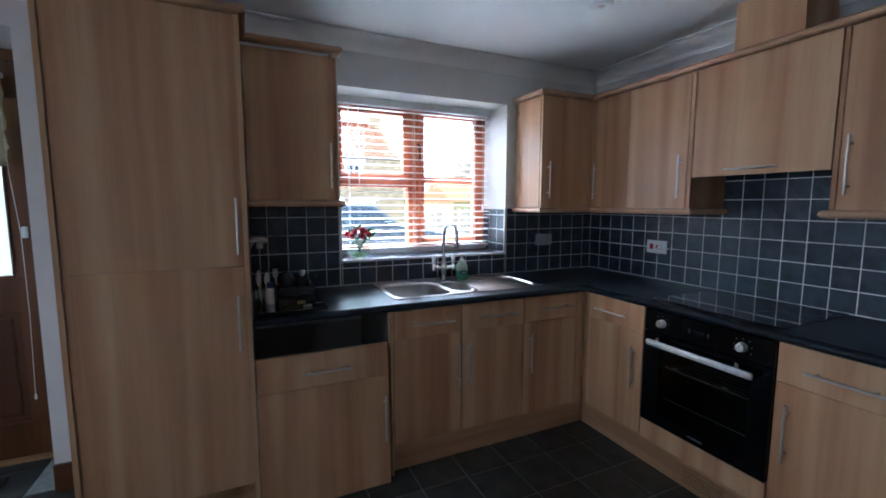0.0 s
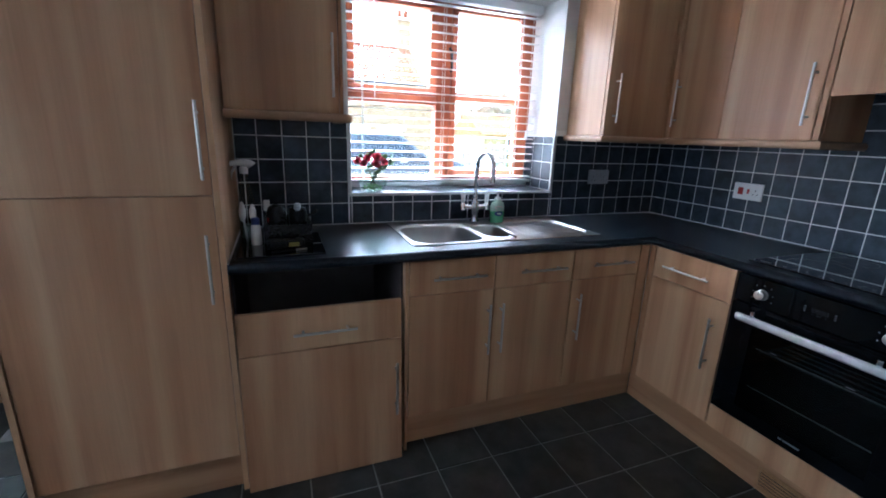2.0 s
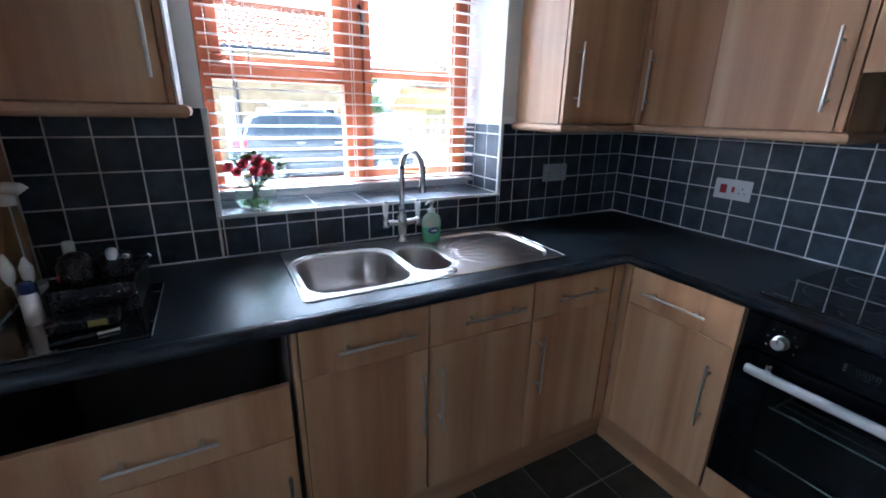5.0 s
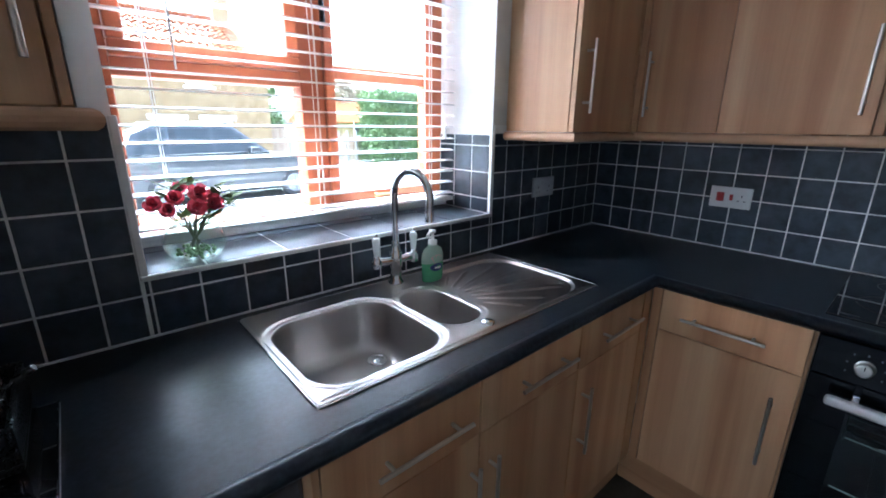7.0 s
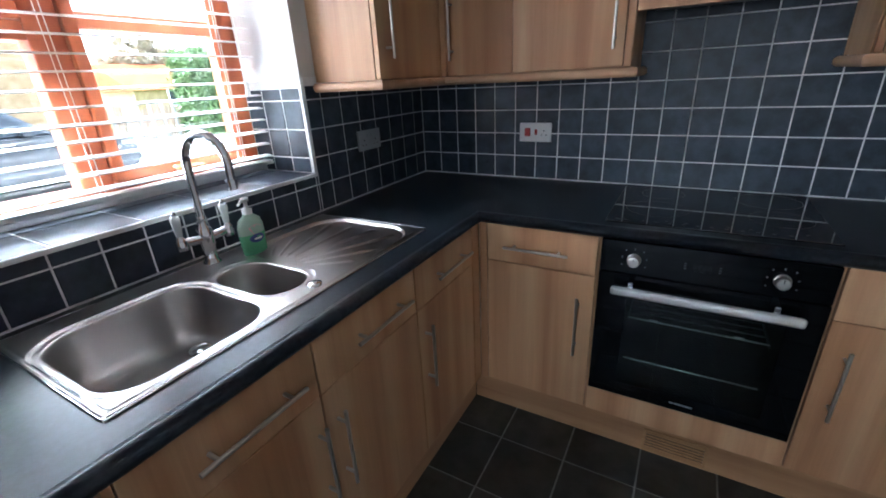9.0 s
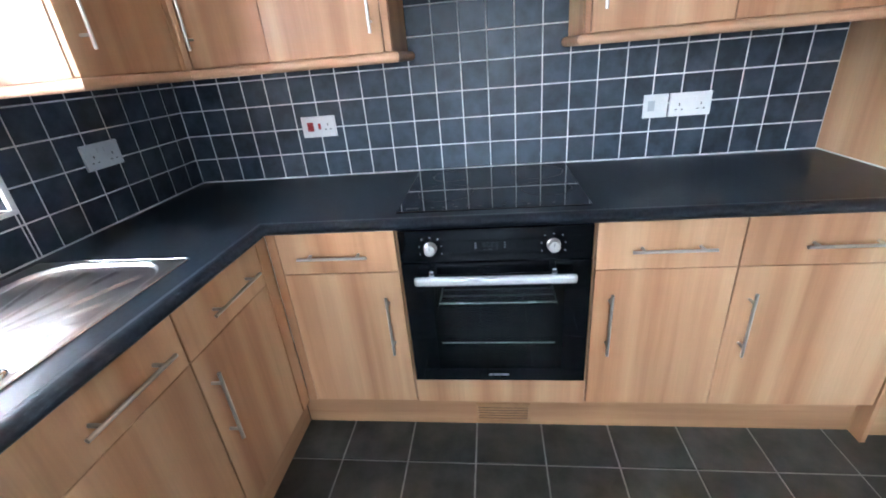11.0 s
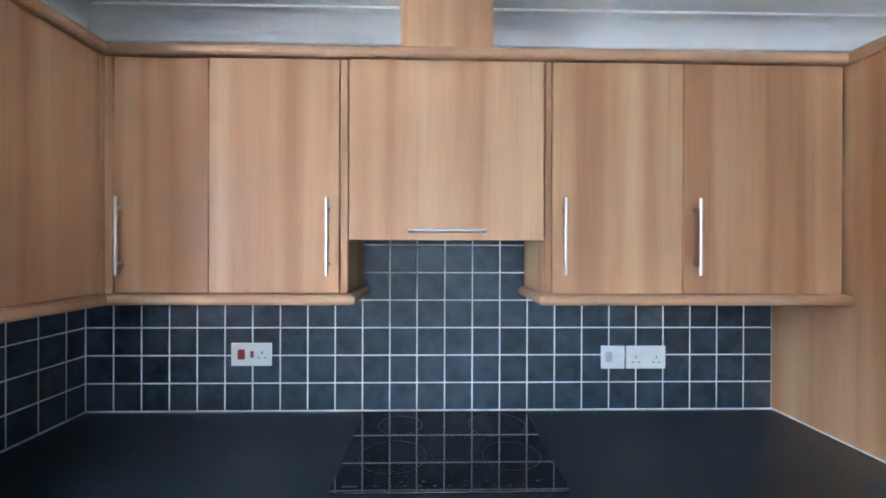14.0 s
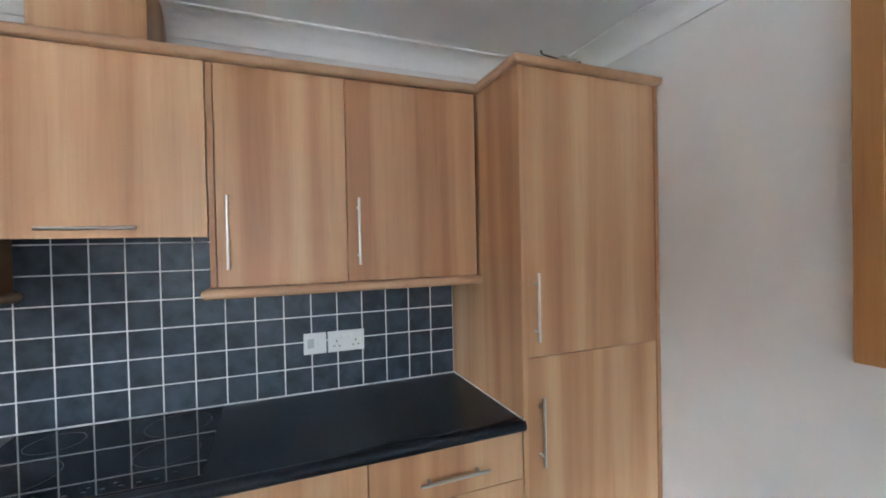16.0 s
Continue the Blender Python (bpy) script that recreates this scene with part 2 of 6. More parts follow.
BARK = mottled("bark", (0.10, 0.075, 0.05), (0.16, 0.12, 0.085), 12.0, rough=0.9, bumps=0.6, depth=0.02)
CAR_PAINT = mottled("dark_blue_car_paint", (0.022, 0.025, 0.030), (0.030, 0.034, 0.040), 2.0, rough=0.32, bumps=0.0, rough_var=0.04)
CAR_PAINT.node_tree.nodes["Principled BSDF"].inputs["Coat Weight"].default_value = 0.4
CAR_GLASS = mottled("car_glass", (0.015, 0.02, 0.024), (0.02, 0.026, 0.03), 5.0, rough=0.05, bumps=0.0, rough_var=0.01)
TYRE = mottled("tyre_rubber", (0.02, 0.02, 0.02), (0.03, 0.03, 0.03), 30.0, rough=0.85)
TAIL_RED = mottled("tail_light_red", (0.45, 0.01, 0.01), (0.55, 0.02, 0.02), 30.0, rough=0.15)
HOUSE_PANE = mottled("dark_house_window", (0.02, 0.025, 0.03), (0.04, 0.045, 0.05), 2.0, rough=0.12, bumps=0.0, spec=0.2)
OBSCURED, ot, ob_ = material("obscured_glass")
ob_.inputs["Base Color"].default_value = (0.22, 0.25, 0.225, 1)
ob_.inputs["Transmission Weight"].default_value = 1.0
ob_.inputs["Roughness"].default_value = 0.45
ob_.inputs["IOR"].default_value = 1.2
on_ = node(ot, "ShaderNodeTexNoise", [("Vector", coords(ot, (90, 90, 12)))], Scale=1.0, Detail=2.0)
bump(ot, ob_, on_.outputs["Fac"], 0.5, 0.004)


# ---- builders ----
def thing(name, base, label="", category="", group="", kind=""):
    e = new(name)
    e.empty_display_size = 0.05
    e.location = base
    return tagged(e, label, category, group, kind)


def root_of(ob):
    while ob.parent:
        ob = ob.parent
    return ob


def finish(bm, smooth=False):
    bmesh.ops.recalc_face_normals(bm, faces=bm.faces)
    for f in bm.faces:
        f.smooth = smooth and len(f.verts) <= 4
        if smooth and len(f.verts) > 4:
            for e in f.edges:
                e.smooth = False
    return bm


def part(name, bm, mat, parent=None, label="", smooth=False):
    """Links a bmesh, drawn in world places, as one mesh object under a thing or a part."""
    finish(bm, smooth)
    if parent:
        bmesh.ops.translate(bm, verts=bm.verts, vec=-Vector(root_of(parent).location))
    me = bpy.data.meshes.new(name)
    bm.to_mesh(me)
    bm.free()
    for m in mat if isinstance(mat, (list, tuple)) else [mat]:
        me.materials.append(m)
    ob = new(name, me)
    if parent:
        ob.parent = parent
    if label:
        ob["label"] = label
    return ob


def box(a, b, bevel=0.0, seg=1, bm=None):
    """A box between two corners, its edges rounded."""
    bm = bm or bmesh.new()
    lo = [min(p, q) for p, q in zip(a, b)]
    hi = [max(p, q) for p, q in zip(a, b)]
    made = bmesh.ops.create_cube(bm, size=1.0)["verts"]
    for v in made:
        v.co = Vector([lo[i] if v.co[i] < 0 else hi[i] for i in range(3)])
    if bevel:
        edges = list({e for v in made for e in v.link_edges})
        bmesh.ops.bevel(bm, geom=edges, offset=bevel, segments=seg, affect="EDGES", profile=0.5)
    return bm


def rod(p, q, r, n=10, r2=None, bm=None):
    """A closed round bar from p to q."""
    bm = bm or bmesh.new()
    p, q = Vector(p), Vector(q)
    m = Matrix.Translation((p + q) / 2) @ (q - p).to_track_quat("Z", "Y").to_matrix().to_4x4()
    bmesh.ops.create_cone(bm, cap_ends=True, segments=n, radius1=r, radius2=r if r2 is None else r2, depth=(q - p).length, matrix=m)
    return bm


def lathe(centre, profile, n=24, axis="z", bm=None):
    """Turns (radius, height) points about an axis through centre."""
    bm = bm or bmesh.new()
    c = Vector(centre)
    rings = []
    for r, h in profile:
        ring = []
        for k in range(n):
            a = 2 * math.pi * k / n
            v = (r * math.cos(a), r * math.sin(a), h)
            if axis == "x":
                v = (v[2], v[0], v[1])
            elif axis == "y":
                v = (v[0], v[2], v[1])
            ring.append(bm.verts.new(c + Vector(v)))
        rings.append(ring)
    for a, b in zip(rings, rings[1:]):
        for k in range(n):
            bm.faces.new((a[k], a[(k + 1) % n], b[(k + 1) % n], b[k]))
    for ring in (rings[0], rings[-1]):
        bm.faces.new(ring)
    return bm


def tube(points, r, n=12, bm=None, taper=None):
    """A round tube along points."""
    bm = bm or bmesh.new()
    pts = [Vector(p) for p in points]
    rings = []
    for i, p in enumerate(pts):
        d = (pts[min(i + 1, len(pts) - 1)] - pts[max(i - 1, 0)]).normalized()
        side = d.cross(Vector((0.31, 0.91, 0.27))).normalized()
        up = side.cross(d)
        rr = r if taper is None else r + (taper - r) * i / (len(pts) - 1)
        rings.append([bm.verts.new(p + rr * (math.cos(2 * math.pi * k / n) * side + math.sin(2 * math.pi * k / n) * up)) for k in range(n)])
    for a, b in zip(rings, rings[1:]):
        for k in range(n):
            bm.faces.new((a[k], a[(k + 1) % n], b[(k + 1) % n], b[k]))
    bm.faces.new(rings[0])
    bm.faces.new(rings[-1])
    return bm


def sweep(path, profile, bm=None):
    """A moulding along a level path; profile points are (outwards, up), outwards to the right of the way; mitred corners."""
    bm = bm or bmesh.new()
    pts = [Vector((x, y)) for x, y in path]
    rings = []
    for i, p in enumerate(pts):
        ns = []
        for a, b in ((i - 1, i), (i, i + 1)):
            if a >= 0 and b < len(pts):
                d = (pts[b] - pts[a]).normalized()
                ns.append(Vector((d.y, -d.x)))
        n = sum(ns, Vector((0, 0)))
        n = n / n.length
        n = n / n.dot(ns[0])
        rings.append([bm.verts.new((p.x + n.x * o, p.y + n.y * o, z)) for o, z in profile])
    k = len(profile)
    for a, b in zip(rings, rings[1:]):
        for j in range(k):
            bm.faces.new((a[j], a[(j + 1) % k], b[(j + 1) % k], b[j]))
    bm.faces.new(rings[0])
    bm.faces.new(rings[-1])
    return bm


def spot(wall, u, d, z):
    """A place by a wall: u along it to the right, d out from it, z up. 'n' is the window wall, 'e' the hob wall, 's' the plain wall."""
    if wall == "n":
        return (u, -d, z)
    if wall == "e":
        return (-d, -u, z)
    return (-u, -3.21 + d, z)


def wbox(wall, u0, u1, d0, d1, z0, z1, bevel=0.0, seg=1, bm=None):
    return box(spot(wall, u0, d0, z0), spot(wall, u1, d1, z1), bevel, seg, bm)


def bar_handle(wall, d, spec, parent):
    """A straight bar on two posts. spec: ('v', u, z0, z1) or ('h', z, u0, u1)."""
    r, off = 0.0050, 0.030
    bm = bmesh.new()
    if spec[0] == "v":
        _, u, a, b = spec
        ends = [(u, a), (u, b)]
        posts = [(u, a + 0.034), (u, b - 0.034)]
    else:
        _, z, a, b = spec
        ends = [(a, z), (b, z)]
        posts = [(a + 0.034, z), (b - 0.034, z)]
    rod(spot(wall, ends[0][0], d + off, ends[0][1]), spot(wall, ends[1][0], d + off, ends[1][1]), r, 12, bm=bm)
    for u, z in posts:
        rod(spot(wall, u, d - 0.001, z), spot(wall, u, d + off, z), 0.0045, 8, bm=bm)
    return part("handle", bm, NICKEL, parent, "satin nickel bar handle", smooth=True)


def framed(wall, u0, u1, z0, z1, a0, a1, b0, b1, d0, d1):
    """One slab with a rectangular opening through it."""
    bm = bmesh.new()
    rings = [[bm.verts.new(spot(wall, u, d, z)) for u, z in ((p0, q0), (p1, q0), (p1, q1), (p0, q1))] for d in (d0, d1) for p0, p1, q0, q1 in ((u0, u1, z0, z1), (a0, a1, b0, b1))]
    for k in range(4):
        j = (k + 1) % 4
        for r, q in ((0, 1), (3, 2), (2, 0), (1, 3)):
            bm.faces.new((rings[r][k], rings[r][j], rings[q][j], rings[q][k]))
    return bm


GAP = 0.0011


def cabinet(name, wall, u0, u1, z0, z1, depth, fronts, label, group, carcass=OAK):
    """A fitted unit: a carcass with fronts; each front is (kind, u0, u1, z0, z1, handle)."""
    e = thing(name, spot(wall, (u0 + u1) / 2, depth / 2, z0), label, "cabinet", group)
    part("carcass", wbox(wall, u0 + 0.0005, u1 - 0.0005, 0.004, depth - 0.0215, z0, z1), carcass, e)
    for kind, a, b, c, d, handle in fronts:
        f = part(kind, wbox(wall, a + GAP, b - GAP, depth - 0.019, depth, c + GAP, d - GAP, 0.0018, 2), OAK, e)
        if handle:
            bar_handle(wall, depth, handle, f)
    return e

# ---- structure ----
X_WEST, Y_SOUTH, Z_CEIL, WALL = -6.20, -3.21, 2.365, 0.42
WIN = (-1.957, -0.797, 1.052, 2.082)
DOOR = (-4.32, -3.362, 2.17)


def structure(name, boxes, mat, label):
    bm = bmesh.new()
    for a, b in boxes:
        box(a, b, bm=bm)
    return tagged(part(name, bm, mat), label, "structure", kind="structure")


wall_north = structure("wall_north", [
    ((X_WEST - 0.2, 0, -0.1), (DOOR[0], WALL, 2.6)), ((DOOR[0], 0, DOOR[2]), (DOOR[1], WALL, 2.6)),
    ((DOOR[1], 0, -0.1), (WIN[0], WALL, 2.6)), ((WIN[0], 0, -0.1), (WIN[1], WALL, WIN[2])),
    ((WIN[0], 0, WIN[3]), (WIN[1], WALL, 2.6)), ((WIN[1], 0, -0.1), (0.25, WALL, 2.6))], PAINT, "off-white painted plaster wall with window and door openings")
wall_east = structure("wall_east", [((0, Y_SOUTH - 0.2, -0.1), (0.25, 0, 2.6))], PAINT, "off-white painted plaster wall behind the hob")
wall_south = structure("wall_south", [((X_WEST - 0.2, Y_SOUTH - 0.2, -0.1), (0, Y_SOUTH, 2.6))], PAINT, "plain off-white painted plaster wall")
# opening made up for the fill lamp, out of view
W2 = (-2.00, -0.50, 0.90, 2.15)
wall_west = structure("wall_west", [((X_WEST - 0.2, Y_SOUTH, -0.1), (X_WEST, W2[0], 2.6)), ((X_WEST - 0.2, W2[1], -0.1), (X_WEST, 0, 2.6)), ((X_WEST - 0.2, W2[0], -0.1), (X_WEST, W2[1], W2[2])), ((X_WEST - 0.2, W2[0], W2[3]), (X_WEST, W2[1], 2.6))], PAINT, "off-white painted plaster wall with an added opening for the fill lamp")
ceiling = structure("ceiling", [((X_WEST, Y_SOUTH, Z_CEIL), (0, 0, Z_CEIL + 0.15))], CEILING, "smooth white painted ceiling")
floor = structure("floor", [((X_WEST, Y_SOUTH, -0.1), (0, 0, -0.0035)), ((DOOR[0], 0, -0.1), (DOOR[1], WALL, -0.0035))], FLOOR_GROUT, "floor of dark charcoal tiles with grey grout")

cove = [(0.0, Z_CEIL - 0.085), (0.006, Z_CEIL - 0.085), (0.008, Z_CEIL - 0.074)]
cove += [(0.008 + 0.082 * (1 - math.cos(a)), Z_CEIL - 0.074 + 0.066 * math.sin(a)) for a in [radians(12 * k) for k in range(1, 8)]]
cove += [(0.093, Z_CEIL - 0.008), (0.104, Z_CEIL - 0.008), (0.104, Z_CEIL), (0.0, Z_CEIL)]
coving = tagged(part("coving", sweep([(X_WEST, -0.001), (-0.001, -0.001), (-0.001, Y_SOUTH + 0.001), (X_WEST, Y_SOUTH + 0.001)], cove), CEILING), "white plaster coving between walls and ceiling", "coving", kind="structure")
skirting = structure("skirting", [((DOOR[1], -0.018, 0), (-3.104, 0, 0.135))], DOOR_WOOD, "dark-stained wooden skirting board")
threshold = structure("threshold", [((DOOR[0], 0.36, -0.0035), (DOOR[1], 0.40, 0.0195))], BRASS, "worn brass door threshold strip")


# ---- window ----
def window():
    x0, x1, z0, z1 = -1.957, -0.797, 1.095, 2.082
    y = 0.30
    e = thing("window_1", (-1.38, y, z0), "orange-brown stained wooden casement window with white slatted blind", "window", kind="structure")
    fr = bmesh.new()
    for a, b in (((x0, y, z0), (x1, y + 0.075, 1.118)), ((x0, y, 2.045), (x1, y + 0.075, z1)), ((x0, y, 1.118), (-1.918, y + 0.075, 2.045)),
                 ((-0.862, y, 1.118), (x1, y + 0.075, 2.045)), ((-1.415, y, 1.118), (-1.332, y + 0.075, 2.045)), ((-1.918, y, 1.515), (-1.415, y + 0.075, 1.562))):
        box(a, b, 0.004, 2, fr)
    part("window_frame", fr, WINDOW_WOOD, e)

    def leaf(name, a0, a1, c0, c1, w, bar=None, proud=0.014):
        bm = bmesh.new()
        yy = y - proud
        for a, b in (((a0, yy, c0), (a1, yy + 0.05, c0 + w)), ((a0, yy, c1 - w), (a1, yy + 0.05, c1)), ((a0, yy, c0 + w), (a0 + w, yy + 0.05, c1 - w)), ((a1 - w, yy, c0 + w), (a1, yy + 0.05, c1 - w))):
            box(a, b, 0.005, 2, bm)
        if bar:
            box((a0 + w, yy + 0.006, bar[0]), (a1 - w, yy + 0.044, bar[1]), 0.005, 2, bm)
        s = part(name, bm, WINDOW_WOOD, e)
        panes = [(c0 + w, bar[0]), (bar[1], c1 - w)] if bar else [(c0 + w, c1 - w)]
        for p, q in panes:
            g = part("pane", box((a0 + w - 0.004, yy + 0.022, p - 0.004), (a1 - w + 0.004, yy + 0.027, q + 0.004)), PANE, s, "clear glass pane")
            g.visible_shadow = False
        return s

    leaf("fanlight", -1.916, -1.417, 1.564, 2.043, 0.04)
    right = leaf("casement", -1.330, -0.864, 1.120, 2.043, 0.034, (1.548, 1.594))
    g = part("pane", box((-1.918, y + 0.03, 1.118), (-1.415, y + 0.035, 1.515)), PANE, e, "clear glass pane")
    g.visible_shadow = False
    cat = rod((-1.15, y - 0.012, 1.136), (-1.15, y - 0.034, 1.136), 0.008)
    tube([(-1.15, y - 0.03, 1.136), (-1.12, y - 0.034, 1.136), (-1.07, y - 0.03, 1.131), (-1.055, y - 0.028, 1.129)], 0.007, 8, cat)
    part("latch", cat, BRASS, right, "small brass window stay")
    stay = tube([(-1.345, y - 0.016, 1.82), (-1.342, y - 0.036, 1.80), (-1.338, y - 0.036, 1.72), (-1.338, y - 0.022, 1.70)], 0.008, 8)
    part("catch", stay, BLACK_PLASTIC, right, "dark metal window catch")
    part("window_sill", box((x0 + 0.002, 0.255, 1.062), (x1 - 0.002, 0.30, 1.094), 0.004, 2), GLOSS, e, "white painted sill board")


window()


def unseen_window():
    # unseen window, added only to frame the fill lamp
    x, y0, y1, z0, z1 = X_WEST - 0.17, *W2
    e = thing("fill_window", (x, (y0 + y1) / 2, z0), "unseen wooden window added around the fill lamp", "window", kind="structure")
    bm = bmesh.new()
    for a, b in (((y0, z0), (y1, z0 + 0.06)), ((y0, z1 - 0.06), (y1, z1)), ((y0, z0 + 0.06), (y0 + 0.06, z1 - 0.06)), ((y1 - 0.06, z0 + 0.06), (y1, z1 - 0.06)), ((-1.28, z0 + 0.06), (-1.22, z1 - 0.06))):
        box((x, a[0], a[1]), (x + 0.07, b[0], b[1]), 0.004, 2, bm)
    part("window_frame", bm, WINDOW_WOOD, e)
    for a, b in ((y0 + 0.06, -1.28), (-1.22, y1 - 0.06)):
        g = part("pane", box((x + 0.03, a, z0 + 0.06), (x + 0.036, b, z1 - 0.06)), PANE, e)
        g.visible_shadow = False


unseen_window()


def window_blind():
    x0, x1, y, z_top = -1.945, -0.812, 0.226, 2.028
    e = thing("venetian_blind", ((x0 + x1) / 2, y, z_top + 0.045), "white open venetian blind hung in the window recess", "blind")
    part("headrail", box((x0, y - 0.026, z_top + 0.008), (x1, y + 0.026, 2.080), 0.003, 2), PLASTIC, e)
    pitch, n = 0.0445, 21
    bm = bmesh.new()
    w = 0.025
    prof = [(-w, -0.0012), (-w * 0.5, 0.0012), (0, 0.002), (w * 0.5, 0.0012), (w, -0.0012), (w, -0.0036), (w * 0.5, -0.0012), (0, -0.0004), (-w * 0.5, -0.0012), (-w, -0.0036)]
    ends = [[bm.verts.new((x, a, b)) for a, b in prof] for x in (0.0, x1 - x0)]
    for k in range(len(prof)):
        bm.faces.new((ends[0][k], ends[0][(k + 1) % 10], ends[1][(k + 1) % 10], ends[1][k]))
    bm.faces.new(ends[0])
    bm.faces.new(ends[1])
    finish(bm)
    slat = bpy.data.meshes.new("slat")
    bm.to_mesh(slat)
    bm.free()
    slat.materials.append(PLASTIC)
    for k in range(n):
        s = new("slat", slat)
        s.parent = e
        z = z_top - 0.012 - k * pitch
        s.location = Vector((x0 + random.uniform(-0.002, 0.002), y, z)) - e.location
        s.rotation_euler = (radians(4 + random.uniform(-1.5, 1.5)), radians(random.uniform(-0.1, 0.1)), 0)
    z_end = z_top - 0.012 - n * pitch + 0.016
    part("bottom_rail", box((x0, y - 0.025, z_end - 0.008), (x1, y + 0.025, z_end + 0.008), 0.003, 2), PLASTIC, e)
    for x in (-1.85, -1.40, -0.93):
        for dy in (-0.024, 0.024):
            part("ladder_cord", rod((x + dy * 0.1, y + dy, z_end), (x + dy * 0.1, y + dy, z_top + 0.01), 0.0012, 5), PLASTIC, e)
        part("lift_cord", rod((x + 0.006, y, z_end), (x + 0.006, y, z_top + 0.01), 0.001, 5), PLASTIC, e)
    part("tilt_wand", rod((-1.79, y - 0.034, 1.53), (-1.79, y - 0.03, z_top + 0.02), 0.0026, 6), PLASTIC, e, "clear plastic tilt wand")
    cord = tube([(-0.875, y - 0.03, z_top + 0.02), (-0.873, y - 0.034, 1.7), (-0.872, y - 0.034, 1.40)], 0.0014, 5)
    part("pull_cord", cord, PLASTIC, e)
    part("tassel", lathe((-0.872, y - 0.034, 1.345), [(0.004, 0), (0.0085, 0.008), (0.0075, 0.035), (0.004, 0.055)], 10), CERAMIC, e)


window_blind()


# ---- back door ----
def back_door():
    y = 0.375
    x0, x1, top = DOOR[0], DOOR[1], DOOR[2]
    f = thing("door_1", ((x0 + x1) / 2, y, 0.0), "dark-stained panelled wooden back door with a glazed upper panel", "door", kind="structure")
    bm = bmesh.new()
    box((x0, y, 0.015), (x0 + 0.06, y + 0.07, top), 0.003, 1, bm)
    box((x1 - 0.06, y, 0.015), (x1, y + 0.07, top), 0.003, 1, bm)
    box((x0 + 0.06, y, top - 0.06), (x1 - 0.06, y + 0.07, top), 0.003, 1, bm)
    part("door_frame", bm, DOOR_WOOD, f)
    a, b, yy = x0 + 0.063, x1 - 0.063, y + 0.015
    gx0, gx1, gz0, gz1 = -3.768, -3.578, 1.012, 1.93
    hx0, hx1 = -4.10, -3.90
    leaf = bmesh.new()
    for p, q in (((a, yy, 0.02), (b, yy + 0.044, 0.215)), ((a, yy, 0.83), (b, yy + 0.044, gz0)), ((a, yy, gz1), (b, yy + 0.044, top - 0.063)),
                 ((gx1, yy, 0.215), (b, yy + 0.044, 0.83)), ((gx1, yy, gz0), (b, yy + 0.044, gz1)), ((a, yy, 0.215), (-4.1, yy + 0.044, 0.83)), ((a, yy, gz0), (hx0, yy + 0.044, gz1)), ((hx1, yy, gz0), (gx0, yy + 0.044, gz1)), ((-3.86, yy, 0.215), (-3.82, yy + 0.044, 0.83))):
        box(p, q, 0.002, 1, leaf)
    leaf_ob = part("door_leaf", leaf, DOOR_WOOD, f)
    for p, q in ((-4.1, -3.86), (-3.82, gx1)):
        bm = box((p, yy + 0.014, 0.215), (q, yy + 0.034, 0.83))
        box((p + 0.035, yy + 0.004, 0.25), (q - 0.035, yy + 0.03, 0.795), 0.012, 2, bm)
        part("panel", bm, DOOR_WOOD, leaf_ob, "raised and fielded door panel")
    for p, q in ((gx0, gx1), (hx0, hx1)):
        part("pane", box((p - 0.005, yy + 0.02, gz0 - 0.005), (q + 0.005, yy + 0.026, gz1 + 0.005)), OBSCURED, leaf_ob, "obscured patterned glass pane")
        bm = bmesh.new()
        for m, n in (((p, yy - 0.006, gz0), (q, yy + 0.016, gz0 + 0.012)), ((p, yy - 0.006, gz0 + 0.012), (p + 0.012, yy + 0.016, gz1)), ((q - 0.012, yy - 0.006, gz0 + 0.012), (q, yy + 0.016, gz1))):
            box(m, n, 0.003, 1, bm)
        part("glazing_bead", bm, DOOR_WOOD, leaf_ob)


back_door()


